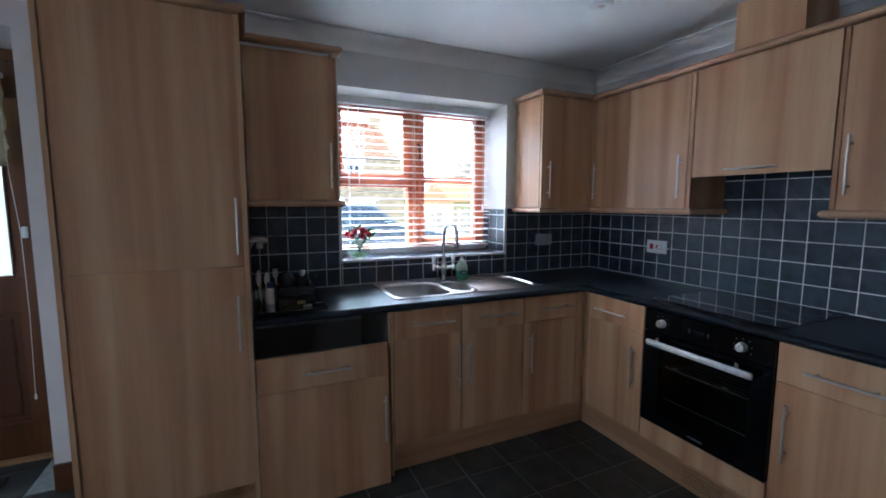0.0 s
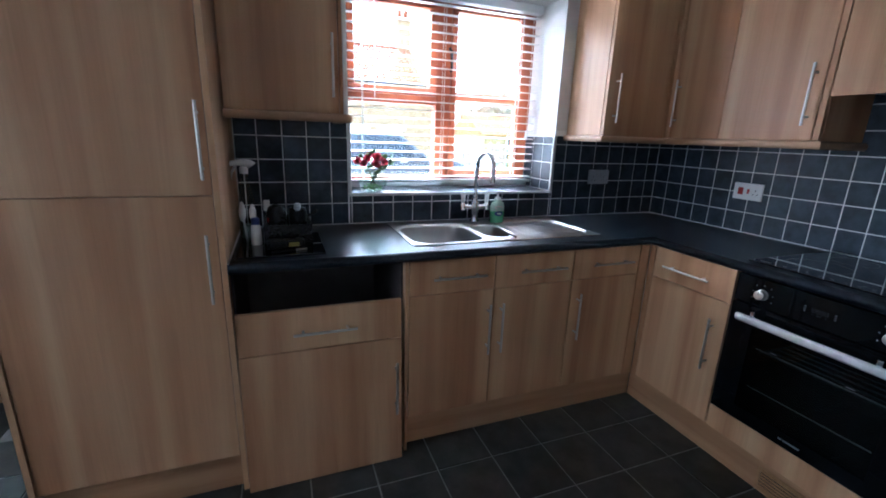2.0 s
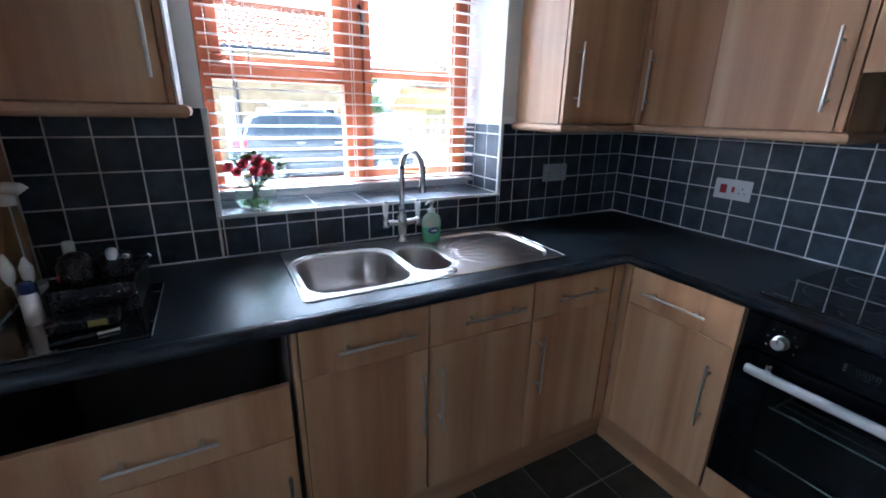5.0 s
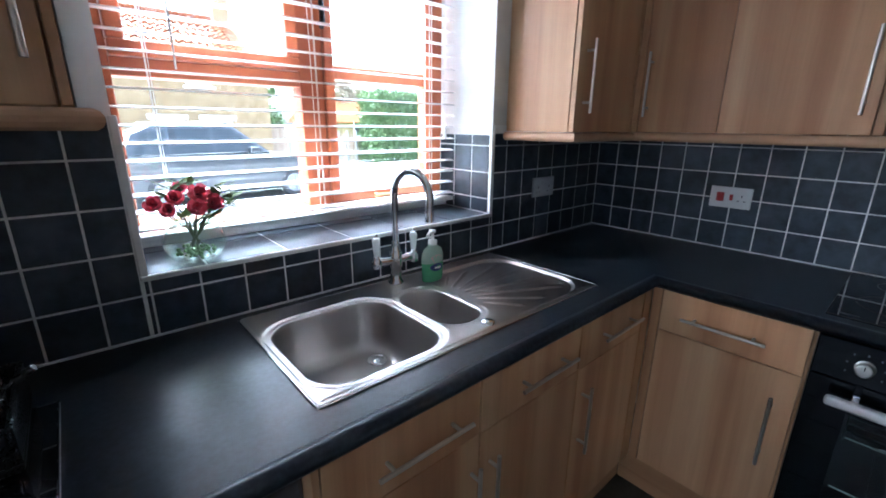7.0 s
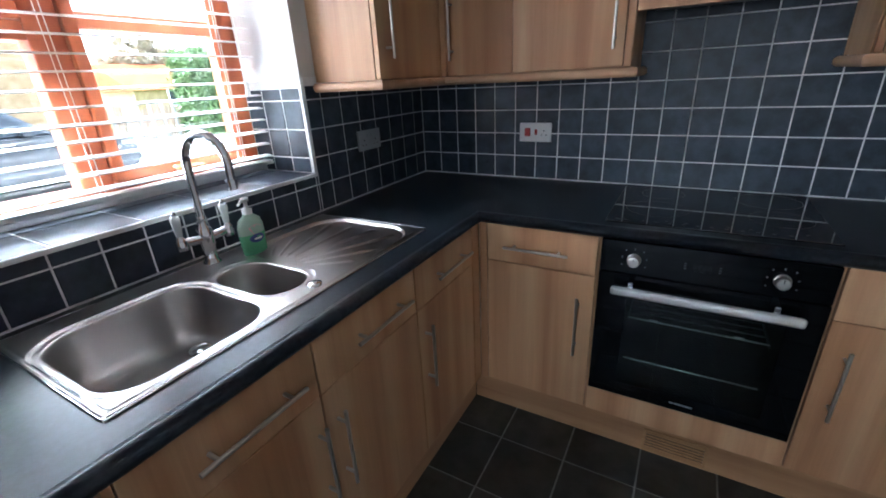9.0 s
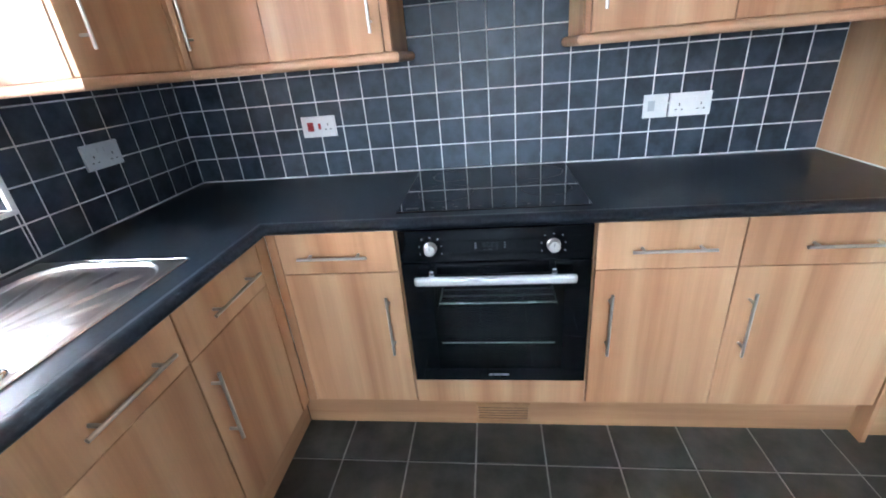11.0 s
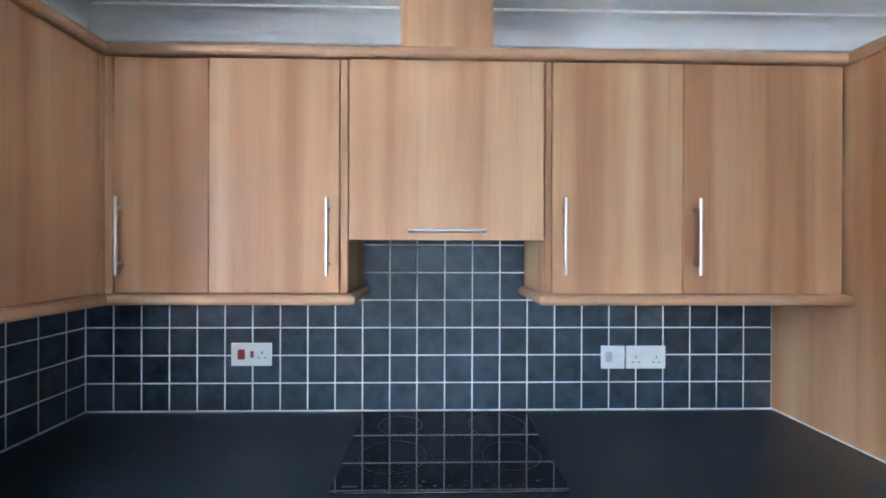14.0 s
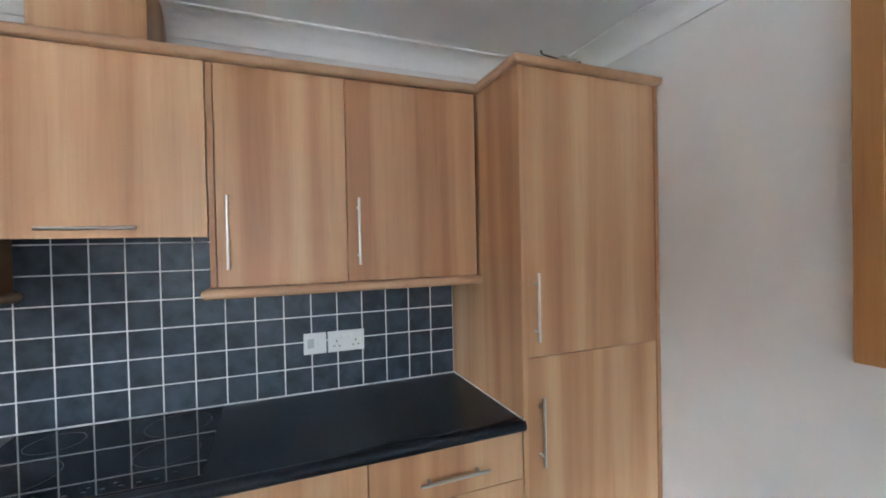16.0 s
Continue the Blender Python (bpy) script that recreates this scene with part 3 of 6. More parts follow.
def roman_blind():
    x0, x1, y = -4.05, -3.535, 0.33
    e = thing("roman_blind", ((x0 + x1) / 2, y, 2.02), "cream fabric roman blind half drawn up over the door glass", "blind")
    bm = bmesh.new()
    prof = []
    for k in range(25):
        z = 1.585 + 0.44 * k / 24
        sag = 0.011 * math.sin(k * 0.9) + (0.02 if k < 10 else 0.004) * abs(math.sin(k * 1.25))
        prof.append((y - sag, z))
    cols = 14
    sides = []
    for back in (0.0, 0.005):
        sides.append([[bm.verts.new((x0 + (x1 - x0) * i / cols, p + back + 0.004 * math.sin(i * 0.8 + z * 20), z + (0.006 * math.sin(i * 0.5) if k < 9 else 0))) for i in range(cols + 1)] for k, (p, z) in enumerate(prof)])
    for grid in sides:
        for r, q in zip(grid, grid[1:]):
            for i in range(cols):
                bm.faces.new((r[i], r[i + 1], q[i + 1], q[i]))
    f, g = sides
    for i in range(cols):
        bm.faces.new((f[0][i], f[0][i + 1], g[0][i + 1], g[0][i]))
        bm.faces.new((f[-1][i], f[-1][i + 1], g[-1][i + 1], g[-1][i]))
    for k in range(len(prof) - 1):
        bm.faces.new((f[k][0], f[k + 1][0], g[k + 1][0], g[k][0]))
        bm.faces.new((f[k][-1], f[k + 1][-1], g[k + 1][-1], g[k][-1]))
    part("fabric", bm, FABRIC, e, smooth=True)
    part("batten", box((x0, y - 0.004, 2.02), (x1, y + 0.028, 2.045), 0.002), GLOSS, e)
    part("cord", tube([(x1 - 0.012, y - 0.01, 1.99), (x1 - 0.002, y - 0.012, 1.55), (x1 + 0.02, y - 0.012, 1.25), (x1 + 0.022, y - 0.012, 0.82)], 0.0016, 5), PLASTIC, e)
    part("cord", tube([(x1 + 0.022, y - 0.012, 0.82), (x1 + 0.012, y - 0.012, 0.39)], 0.0016, 5), PLASTIC, e)
    part("cord_knob", lathe((x1 + 0.012, y - 0.012, 0.36), [(0.003, 0), (0.007, 0.006), (0.006, 0.025), (0.002, 0.032)], 8), CERAMIC, e)
    part("cleat", box((x1 + 0.008, 0.35, 1.22), (x1 + 0.03, 0.376, 1.28), 0.006, 2), PLASTIC, e)


roman_blind()
mat_ob = thing("door_mat", (-4.0, -0.1, 0.0), "worn dark brown coir door mat on the tiled floor", "door mat")
part("mat", box((-4.45, -0.62, 0.0005), (-3.62, 0.22, 0.012), 0.004, 2), MAT, mat_ob)

# ---- base units ----
DB, ZB0, ZB1, ZD = 0.592, 0.165, 0.870, 0.724
sink_unit = cabinet("base_cabinet", "n", -1.838, -1.042, ZB0, 0.70, DB, [
    ("drawer_front", -1.823, -1.446, ZD, ZB1, ("h", 0.796, -1.729, -1.497)), ("drawer_front", -1.443, -1.044, ZD, ZB1, ("h", 0.796, -1.330, -1.098)),
    ("door", -1.823, -1.446, 0.17, ZD, ("v", -1.470, 0.432, 0.662)), ("door", -1.443, -1.044, 0.17, ZD, ("v", -1.408, 0.432, 0.662))],
    "oak-veneer double base cabinet under the sink", "base cabinets")
part("side_panel", wbox("n", -1.838, -1.825, 0.03, DB, 0.006, 0.868, 0.001), OAK, sink_unit)
part("front_rail", wbox("n", -1.823, -1.044, 0.53, 0.570, 0.705, 0.868), OAK, sink_unit)
cabinet("base_cabinet", "n", -1.042, -0.653, ZB0, 0.868, DB, [
    ("drawer_front", -1.041, -0.655, ZD, ZB1, ("h", 0.796, -0.945, -0.713)), ("door", -1.041, -0.655, 0.17, ZD, ("v", -1.003, 0.432, 0.662))],
    "oak-veneer base cabinet with drawer beside the sink", "base cabinets")
corner_post = thing("corner_post", (-0.62, -0.6, 0.17), "oak-veneer corner post between the two runs of base units", "cabinet trim")
part("post", box((-0.650, -0.5915, 0.166), (-0.593, -0.540, 0.869), 0.001), OAK, corner_post)
part("post", box((-0.5915, -0.623, 0.166), (-0.545, -0.592, 0.869), 0.001), OAK, corner_post)
cabinet("base_cabinet", "e", 0.624, 1.030, ZB0, 0.868, DB, [
    ("drawer_front", 0.625, 1.023, ZD, ZB1, ("h", 0.792, 0.700, 0.930)), ("door", 0.625, 1.023, 0.17, ZD, ("v", 0.972, 0.410, 0.642))],
    "oak-veneer base cabinet with drawer beside the oven", "base cabinets")
cabinet("base_cabinet", "e", 1.634, 2.053, ZB0, 0.868, DB, [
    ("drawer_front", 1.640, 2.052, 0.712, ZB1, ("h", 0.783, 1.738, 1.970)), ("door", 1.640, 2.052, 0.17, 0.712, ("v", 1.692, 0.405, 0.637))],
    "oak-veneer base cabinet with drawer beside the oven", "base cabinets")
cabinet("base_cabinet", "e", 2.053, 2.578, ZB0, 0.868, DB, [
    ("drawer_front", 2.054, 2.577, 0.712, ZB1, ("h", 0.783, 2.205, 2.437)), ("door", 2.054, 2.577, 0.17, 0.712, ("v", 2.106, 0.400, 0.632))],
    "wide oak-veneer base cabinet with drawer beside the tall unit", "base cabinets")
oven_panel = thing("oven_filler_panel", (-0.58, -1.33, 0.17), "plain oak-veneer panel below the oven", "cabinet trim")
part("panel", wbox("e", 1.031, 1.633, DB - 0.019, DB, 0.168, 0.270, 0.0018, 2), OAK, oven_panel)


def plinth(name, a, b, label):
    e = thing(name, ((a[0] + b[0]) / 2, (a[1] + b[1]) / 2, 0), label, "plinth", "plinths")
    part("board", box(a, b, 0.0015), OAK_SHADED, e)


plinth("plinth", (-1.825, -0.540, 0.001), (-0.540, -0.522, 0.164), "oak-veneer plinth board under the sink units")
plinth("plinth", (-0.540, -2.58, 0.001), (-0.522, -0.541, 0.164), "oak-veneer plinth board under the oven run")
plinth("plinth", (-3.078, -0.562, 0.001), (-2.476, -0.544, 0.152), "oak-veneer plinth board under the tall larder unit")
vent = thing("plinth_vent", (-0.545, -1.345, 0.015), "brown slotted metal vent grille set in the plinth", "vent")
part("backing", wbox("e", 1.245, 1.445, 0.5402, 0.5415, 0.020, 0.105), DARK, vent, "dark slots")
part("frame", framed("e", 1.240, 1.450, 0.015, 0.110, 1.250, 1.440, 0.023, 0.102, 0.5402, 0.5455), BRASS, vent)
for k in range(6):
    part("slat", wbox("e", 1.2505, 1.4395, 0.5416, 0.5458, 0.0245 + k * 0.0133, 0.0333 + k * 0.0133, 0.001), BRASS, vent)

# loose appliance door, leaning in front of an empty space
dw = thing("appliance_door", (-2.153, -0.6, 0.0), "loose oak-veneer appliance door leaning in front of an empty space", "cabinet door")


def lean(bm):
    for v in bm.verts:
        v.co.y += -0.036 * (1 - v.co.z / 0.72)
    return bm


p1 = part("door", lean(wbox("n", -2.452, -1.853, 0.566, 0.586, 0.002, 0.556, 0.0018, 2)), OAK, dw)
p2 = part("drawer_front", lean(wbox("n", -2.452, -1.853, 0.566, 0.586, 0.559, 0.718, 0.0018, 2)), OAK, dw)
bar_handle("n", 0.592, ("h", 0.632, -2.262, -2.033), p2)
bar_handle("n", 0.604, ("v", -1.880, 0.232, 0.464), p1)
# boards added over the back wall and oak sides, to darken the space
back = thing("back_board", (-2.15, -0.03, 0.0), "dark boards added to line and shade the empty appliance space", "board")
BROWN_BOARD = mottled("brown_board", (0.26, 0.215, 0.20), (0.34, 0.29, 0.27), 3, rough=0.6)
SHADE_LINER = mottled("shade_liner", (0.07, 0.055, 0.05), (0.10, 0.08, 0.07), 3, rough=0.6)
part("board", box((-2.444, -0.03, 0.005), (-1.848, -0.012, 0.70), 0.001), BROWN_BOARD, back)
part("batten", box((-2.35, -0.046, 0.705), (-1.862, -0.012, 0.835), 0.002), mottled("grey_batten", (0.62, 0.585, 0.55), (0.7, 0.67, 0.64), 5, rough=0.7), back, "paler grey batten")
# side sheets hide the oak; the shade inside is put into their colour
part("side_board", box((-2.4535, -0.555, 0.005), (-2.4455, -0.012, 0.862), 0.001), SHADE_LINER, back)
part("side_board", box((-1.8465, -0.555, 0.005), (-1.8395, -0.012, 0.862), 0.001), SHADE_LINER, back)




# ---- worktop ----
def worktop():
    e = thing("worktop", (-0.3, -1.0, 0.872), "black textured laminate worktop with rounded front edge", "worktop")
    z0, z1, fr = 0.8715, 0.9095, 0.612
    hole = (-1.768, -0.858, -0.498, -0.065)

    def nose(path):
        r = 0.019
        pr = [(-0.03, z0), (0, z0)] + [(-r + r * math.cos(a) + 0.0, (z0 + z1) / 2 + r * math.sin(a)) for a in [radians(-75 + 15 * k) for k in range(11)]] + [(-r, z1), (-0.03, z1)]
        pr = [(-0.03, z0), (-r, z0)] + pr[2:]
        return sweep(path, pr)
    nb = nose([(-2.455, -fr), (-fr, -fr), (-fr, -2.582)])
    i = fr - 0.03
    xs = [-2.455, hole[0], hole[1], -i, -0.002]
    ys = [-0.002, hole[3], hole[2], -i, -2.582]
    bm = bmesh.new()
    vs = {(a, b, z): bm.verts.new((xs[a], ys[b], z)) for a in range(5) for b in range(5) for z in (z0, z1)}
    solid = {(a, b) for a in range(4) for b in range(3)} - {(1, 1)} | {(3, 3)}
    for a, b in solid:
        for z in (z0, z1):
            bm.faces.new([vs[a + p, b + q, z] for p, q in ((0, 0), (1, 0), (1, 1), (0, 1))])
        for (p, q), (m, n), (r, t) in (((0, 0), (1, 0), (0, -1)), ((0, 1), (1, 1), (0, 1)), ((0, 0), (0, 1), (-1, 0)), ((1, 0), (1, 1), (1, 0))):
            if (a + r, b + t) not in solid:
                bm.faces.new([vs[a + p, b + q, z0], vs[a + m, b + n, z0], vs[a + m, b + n, z1], vs[a + p, b + q, z1]])
    for v in [v for v in bm.verts if not v.link_faces]:
        bm.verts.remove(v)
    part("slab", bm, WORKTOP, e)
    part("rounded_edge", nb, WORKTOP, e, smooth=True)
    for a, b in (((-2.454, -0.014, z1), (-0.012, -0.008, z1 + 0.004)), ((-0.014, -2.58, z1), (-0.008, -0.012, z1 + 0.004)), ((-2.4545, -0.60, z1), (-2.449, -0.014, z1 + 0.004)), ((-0.60, -2.5815, z1), (-0.014, -2.576, z1 + 0.004))):
        part("sealant", box(a, b), GLOSS, e, "white silicone sealant bead")


worktop()


# ---- sink ----
def rounded(x, y, b, r):
    """Distance inside (negative) or outside a rounded rectangle b = x0, x1, y0, y1."""
    cx, cy, hx, hy = (b[0] + b[1]) / 2, (b[2] + b[3]) / 2, (b[1] - b[0]) / 2 - r, (b[3] - b[2]) / 2 - r
    qx, qy = abs(x - cx) - hx, abs(y - cy) - hy
    return math.hypot(max(qx, 0), max(qy, 0)) + min(max(qx, qy), 0) - r


def smooth01(v):
    v = min(1.0, max(0.0, v))
    return v * v * (3 - 2 * v)


def sink():
    x0, x1, y0, y1, z = -1.785, -0.834, -0.514, -0.046, 0.9145
    big, half, drain = (-1.760, -1.425, -0.480, -0.140), (-1.402, -1.252, -0.440, -0.175), (-1.228, -0.862, -0.482, -0.105)
    e = thing("sink", ((x0 + x1) / 2, (y0 + y1) / 2, 0.9096), "brushed stainless steel one-and-a-half bowl sink with ribbed drainer", "sink")

    # how the steel turns down into a bowl: inset from the lip, depth as a share of the whole
    drop = [(0.0, 0.0, 0.0), (0.10, 0.05, 0.012), (0.22, 0.10, 0.05), (0.36, 0.16, 0.22), (0.52, 0.22, 0.52), (0.66, 0.30, 0.78), (0.78, 0.44, 0.91), (0.90, 0.70, 0.975), (1.0, 1.0, 1.0)]

    def turned(f):
        for p, q in zip(drop, drop[1:]):
            if f <= q[0]:
                k = (f - p[0]) / (q[0] - p[0])
                return p[1] + (q[1] - p[1]) * k, p[2] + (q[2] - p[2]) * k
        return 1.0, 1.0

    def surface(x, y):
        h = z
        edge = rounded(x, y, (x0, x1, y0, y1), 0.012)
        h -= 0.0045 * smooth01((edge + 0.006) / 0.006)
        h -= 0.0026 * max(0.0, 1 - abs(edge + 0.0105) / 0.0055)
        px, py = x, y
        for bowl, r, deep, zone in ((big, 0.085, 0.142, 0.055), (half, 0.07, 0.110, 0.050)):
            d = rounded(x, y, bowl, r)
            h -= (0.004 if bowl is big else 0.002) * smooth01((0.020 - d) / 0.008)
            if d < 0:
                inset, depth = turned(min(1.0, -d / zone))
                gx = rounded(x + 0.001, y, bowl, r) - rounded(x - 0.001, y, bowl, r)
                gy = rounded(x, y + 0.001, bowl, r) - rounded(x, y - 0.001, bowl, r)
                gl = math.hypot(gx, gy) or 1.0
                push = max(0.0, min(1.0, -d / zone) - inset) * zone
                px, py = x + gx / gl * push, y + gy / gl * push
                h -= deep * depth + 0.004 * smooth01((-d - zone) / 0.08)
        d = rounded(x, y, drain, 0.10)
        if d < 0.016:
            h -= 0.010 * smooth01((0.010 - d) / 0.012)
            if d < -0.022:
                qx, qy = x + 1.275, y + 0.265
                rr, an = math.hypot(qx, qy), math.atan2(qy, qx)
                rib = max(0.0, math.cos((an - 0.05) * 26)) ** 4
                h += 0.0042 * rib * smooth01((rr - 0.085) / 0.02) * smooth01((-d - 0.022) / 0.02)
        return px, py, h
    nx, ny = 330, 164
    bm = bmesh.new()
    g = [[bm.verts.new(surface(x0 + (x1 - x0) * i / nx, y0 + (y1 - y0) * j / ny)) for i in range(nx + 1)] for j in range(ny + 1)]
    for j in range(ny):
        for i in range(nx):
            bm.faces.new((g[j][i], g[j][i + 1], g[j + 1][i + 1], g[j + 1][i]))
    part("basin", bm, STEEL, e, smooth=True)
    lip, rr = [], 0.014
    for cx, cy, a0 in ((x1 - rr, y1 - rr, 0), (x0 + rr, y1 - rr, 90), (x0 + rr, y0 + rr, 180), (x1 - rr, y0 + rr, 270)):
        lip += [(cx + rr * math.cos(radians(a0 + 15 * k)), cy + rr * math.sin(radians(a0 + 15 * k)), 0.9112) for k in range(7)]
    lip.append(lip[0])
    part("rolled_rim", tube(lip, 0.0022, 8), CHROME, e, "bright rolled steel rim", smooth=True)
    part("waste", lathe((-1.490, -0.238, z - 0.1475), [(0.029, 0), (0.029, 0.005), (0.025, 0.0065), (0.023, 0.004), (0.016, 0.0045), (0.012, 0.008), (0.001, 0.009)], 24), CHROME, e, "chrome basket waste", smooth=True)
    part("waste", lathe((-1.327, -0.31, z - 0.1165), [(0.036, 0), (0.036, 0.004), (0.026, 0.005), (0.022, 0.002), (0.006, 0.004)], 24), CHROME, e, "chrome basket waste", smooth=True)
    part("pop_up_control", lathe((-1.306, -0.478, z - 0.001), [(0.019, 0), (0.019, 0.006), (0.015, 0.009), (0.004, 0.010)], 20), CHROME, e, "round chrome waste control", smooth=True)


sink()


def mixer_tap():
    x, y, z = -1.318, -0.088, 0.914
    e = thing("mixer_tap", (x, y, z), "chrome swan-neck mixer tap with white ceramic levers", "tap")
    body = lathe((x, y, z), [(0.026, 0), (0.026, 0.006), (0.019, 0.012), (0.017, 0.05), (0.021, 0.055), (0.021, 0.10), (0.016, 0.108), (0.013, 0.13), (0.014, 0.133), (0.011, 0.14)], 20)
    part("body", body, CHROME, e, smooth=True)
    dx, dy = 0.17, -0.985
    pts = [(x, y, z + 0.13), (x, y, z + 0.24)]
    r = 0.071
    for k in range(0, 13):
        a = math.pi - math.pi * 1.08 * k / 12
        o = r + r * math.cos(a)
        pts.append((x + dx * o, y + dy * o, z + 0.282 + r * 1.08 * math.sin(a)))
    last = Vector(pts[-1])
    pts.append(tuple(last + Vector((0, 0, -0.022))))
    part("spout", tube(pts, 0.0115, 14), CHROME, e, smooth=True)
    part("aerator", rod(last + Vector((0, 0, -0.018)), last + Vector((0, 0, -0.044)), 0.0135, 16), CHROME, e)
    for s in (-1, 1):
        ax, ay = x + s * 0.067, y - s * 0.004
        v = tube([(x + s * 0.012, y, z + 0.075), (x + s * 0.045, y - s * 0.002, z + 0.078), (ax, ay, z + 0.080)], 0.013, 12)
        lathe((ax, ay, z + 0.062), [(0.016, 0), (0.017, 0.02), (0.012, 0.03), (0.008, 0.038)], 14, bm=v)
        valve = part("valve", v, CHROME, e, smooth=True)
        lever = lathe((ax, ay, z + 0.098), [(0.006, 0), (0.0085, 0.004), (0.0125, 0.045), (0.013, 0.052), (0.009, 0.058)], 14)
        part("lever", lever, CERAMIC, valve, "white ceramic lever", smooth=True)
        part("finial", lathe((ax, ay, z + 0.156), [(0.004, 0), (0.006, 0.004), (0.0055, 0.010), (0.002, 0.013)], 10), CHROME, valve, "small chrome finial", smooth=True)


mixer_tap()


def soap_bottle():
    x, y, z = -1.216, -0.146, 0.9155
    e = thing("soap_dispenser", (x, y, z), "half-full clear pump bottle of green hand soap on the sink", "soap bottle")

    def oval(profile, n=24):
        bm = lathe((x, y, z), profile, n)
        for v in bm.verts:
            v.co.x = x + (v.co.x - x) * 1.15
            v.co.y = y + (v.co.y - y) * 0.6
        return bm
    part("soap", oval([(0.030, 0), (0.034, 0.004), (0.036, 0.05), (0.0365, 0.062)]), SOAP, e, "bright green liquid soap", smooth=True)
    part("bottle", oval([(0.0365, 0.0625), (0.036, 0.085), (0.030, 0.105), (0.016, 0.116), (0.0135, 0.122)]), SOAP_CLEAR, e, smooth=True)
    bm = lathe((x, y, z + 0.12), [(0.0145, 0), (0.0145, 0.014), (0.006, 0.016), (0.0055, 0.036), (0.011, 0.038), (0.011, 0.047), (0.003, 0.049)], 14)
    tube([(x, y, z + 0.163), (x - 0.02, y - 0.010, z + 0.163), (x - 0.036, y - 0.018, z + 0.156)], 0.0055, 8, bm, 0.0035)
    part("pump", bm, PLASTIC, e, smooth=True)
    for scale_x, mat, zz, hh, push, name in ((0.030, LABEL_PINK, 0.066, 0.024, 0.0010, "upper_label"), (0.024, LABEL_BLUE, 0.050, 0.013, 0.0022, "oval_label")):
        bm = bmesh.new()
        ring, inner = [], []
        for k in range(20):
            a = 2 * math.pi * k / 20
            u, w = scale_x * math.cos(a), hh * math.sin(a)
            yy = y - 0.6 * math.sqrt(max(0.0365 ** 2 - u * u, 0)) - push
            ring.append(bm.verts.new((x + u, yy, z + zz + w)))
            inner.append(bm.verts.new((x + u, yy + 0.0008, z + zz + w)))
        bm.faces.new(ring)
        bm.faces.new(inner)
        for k in range(20):
            bm.faces.new((ring[k], ring[(k + 1) % 20], inner[(k + 1) % 20], inner[k]))
        part(name, bm, mat, e)
    part("mark", box((x - 0.012, y - 0.0265, z + 0.047), (x + 0.012, y - 0.0255, z + 0.052)), PLASTIC, e)


soap_bottle()


# ---- hob and oven ----
def hob():
    e = thing("induction_hob", (-0.29, -1.33, 0.9097), "flat black glass induction hob set on the worktop", "hob")
    part("glass", box((-0.548, -1.630, 0.9097), (-0.032, -1.028, 0.9147), 0.0015, 2), BLACK_GLASS, e)
    for cx, cy, r in ((-0.365, -1.170, 0.098), (-0.365, -1.515, 0.085), (-0.15, -1.175, 0.075), (-0.15, -1.505, 0.098)):
        bm = bmesh.new()
        a = [(bm.verts.new((cx + q * math.cos(k * math.pi / 24), cy + q * math.sin(k * math.pi / 24), 0.9150))) for q in (r, r - 0.0016) for k in range(48)]
        for k in range(48):
            bm.faces.new((a[k], a[(k + 1) % 48], a[48 + (k + 1) % 48], a[48 + k]))
        part("zone_ring", bm, RING_PRINT, e, "thin printed cooking zone ring")
    for k in range(11):
        y = -1.14 - k * 0.038
        part("touch_mark", box((-0.522, y - 0.005, 0.9148), (-0.517, y + 0.005, 0.9151)), RING_PRINT, e)
    for y in (-1.205, -1.262, -1.372, -1.428, -1.560):
        part("touch_mark", box((-0.503, y - 0.004, 0.9148), (-0.497, y + 0.004, 0.9151)), RING_PRINT, e)
    part("mark", box((-0.525, -1.095, 0.9148), (-0.517, -1.055, 0.9151)), RING_PRINT, e)


hob()


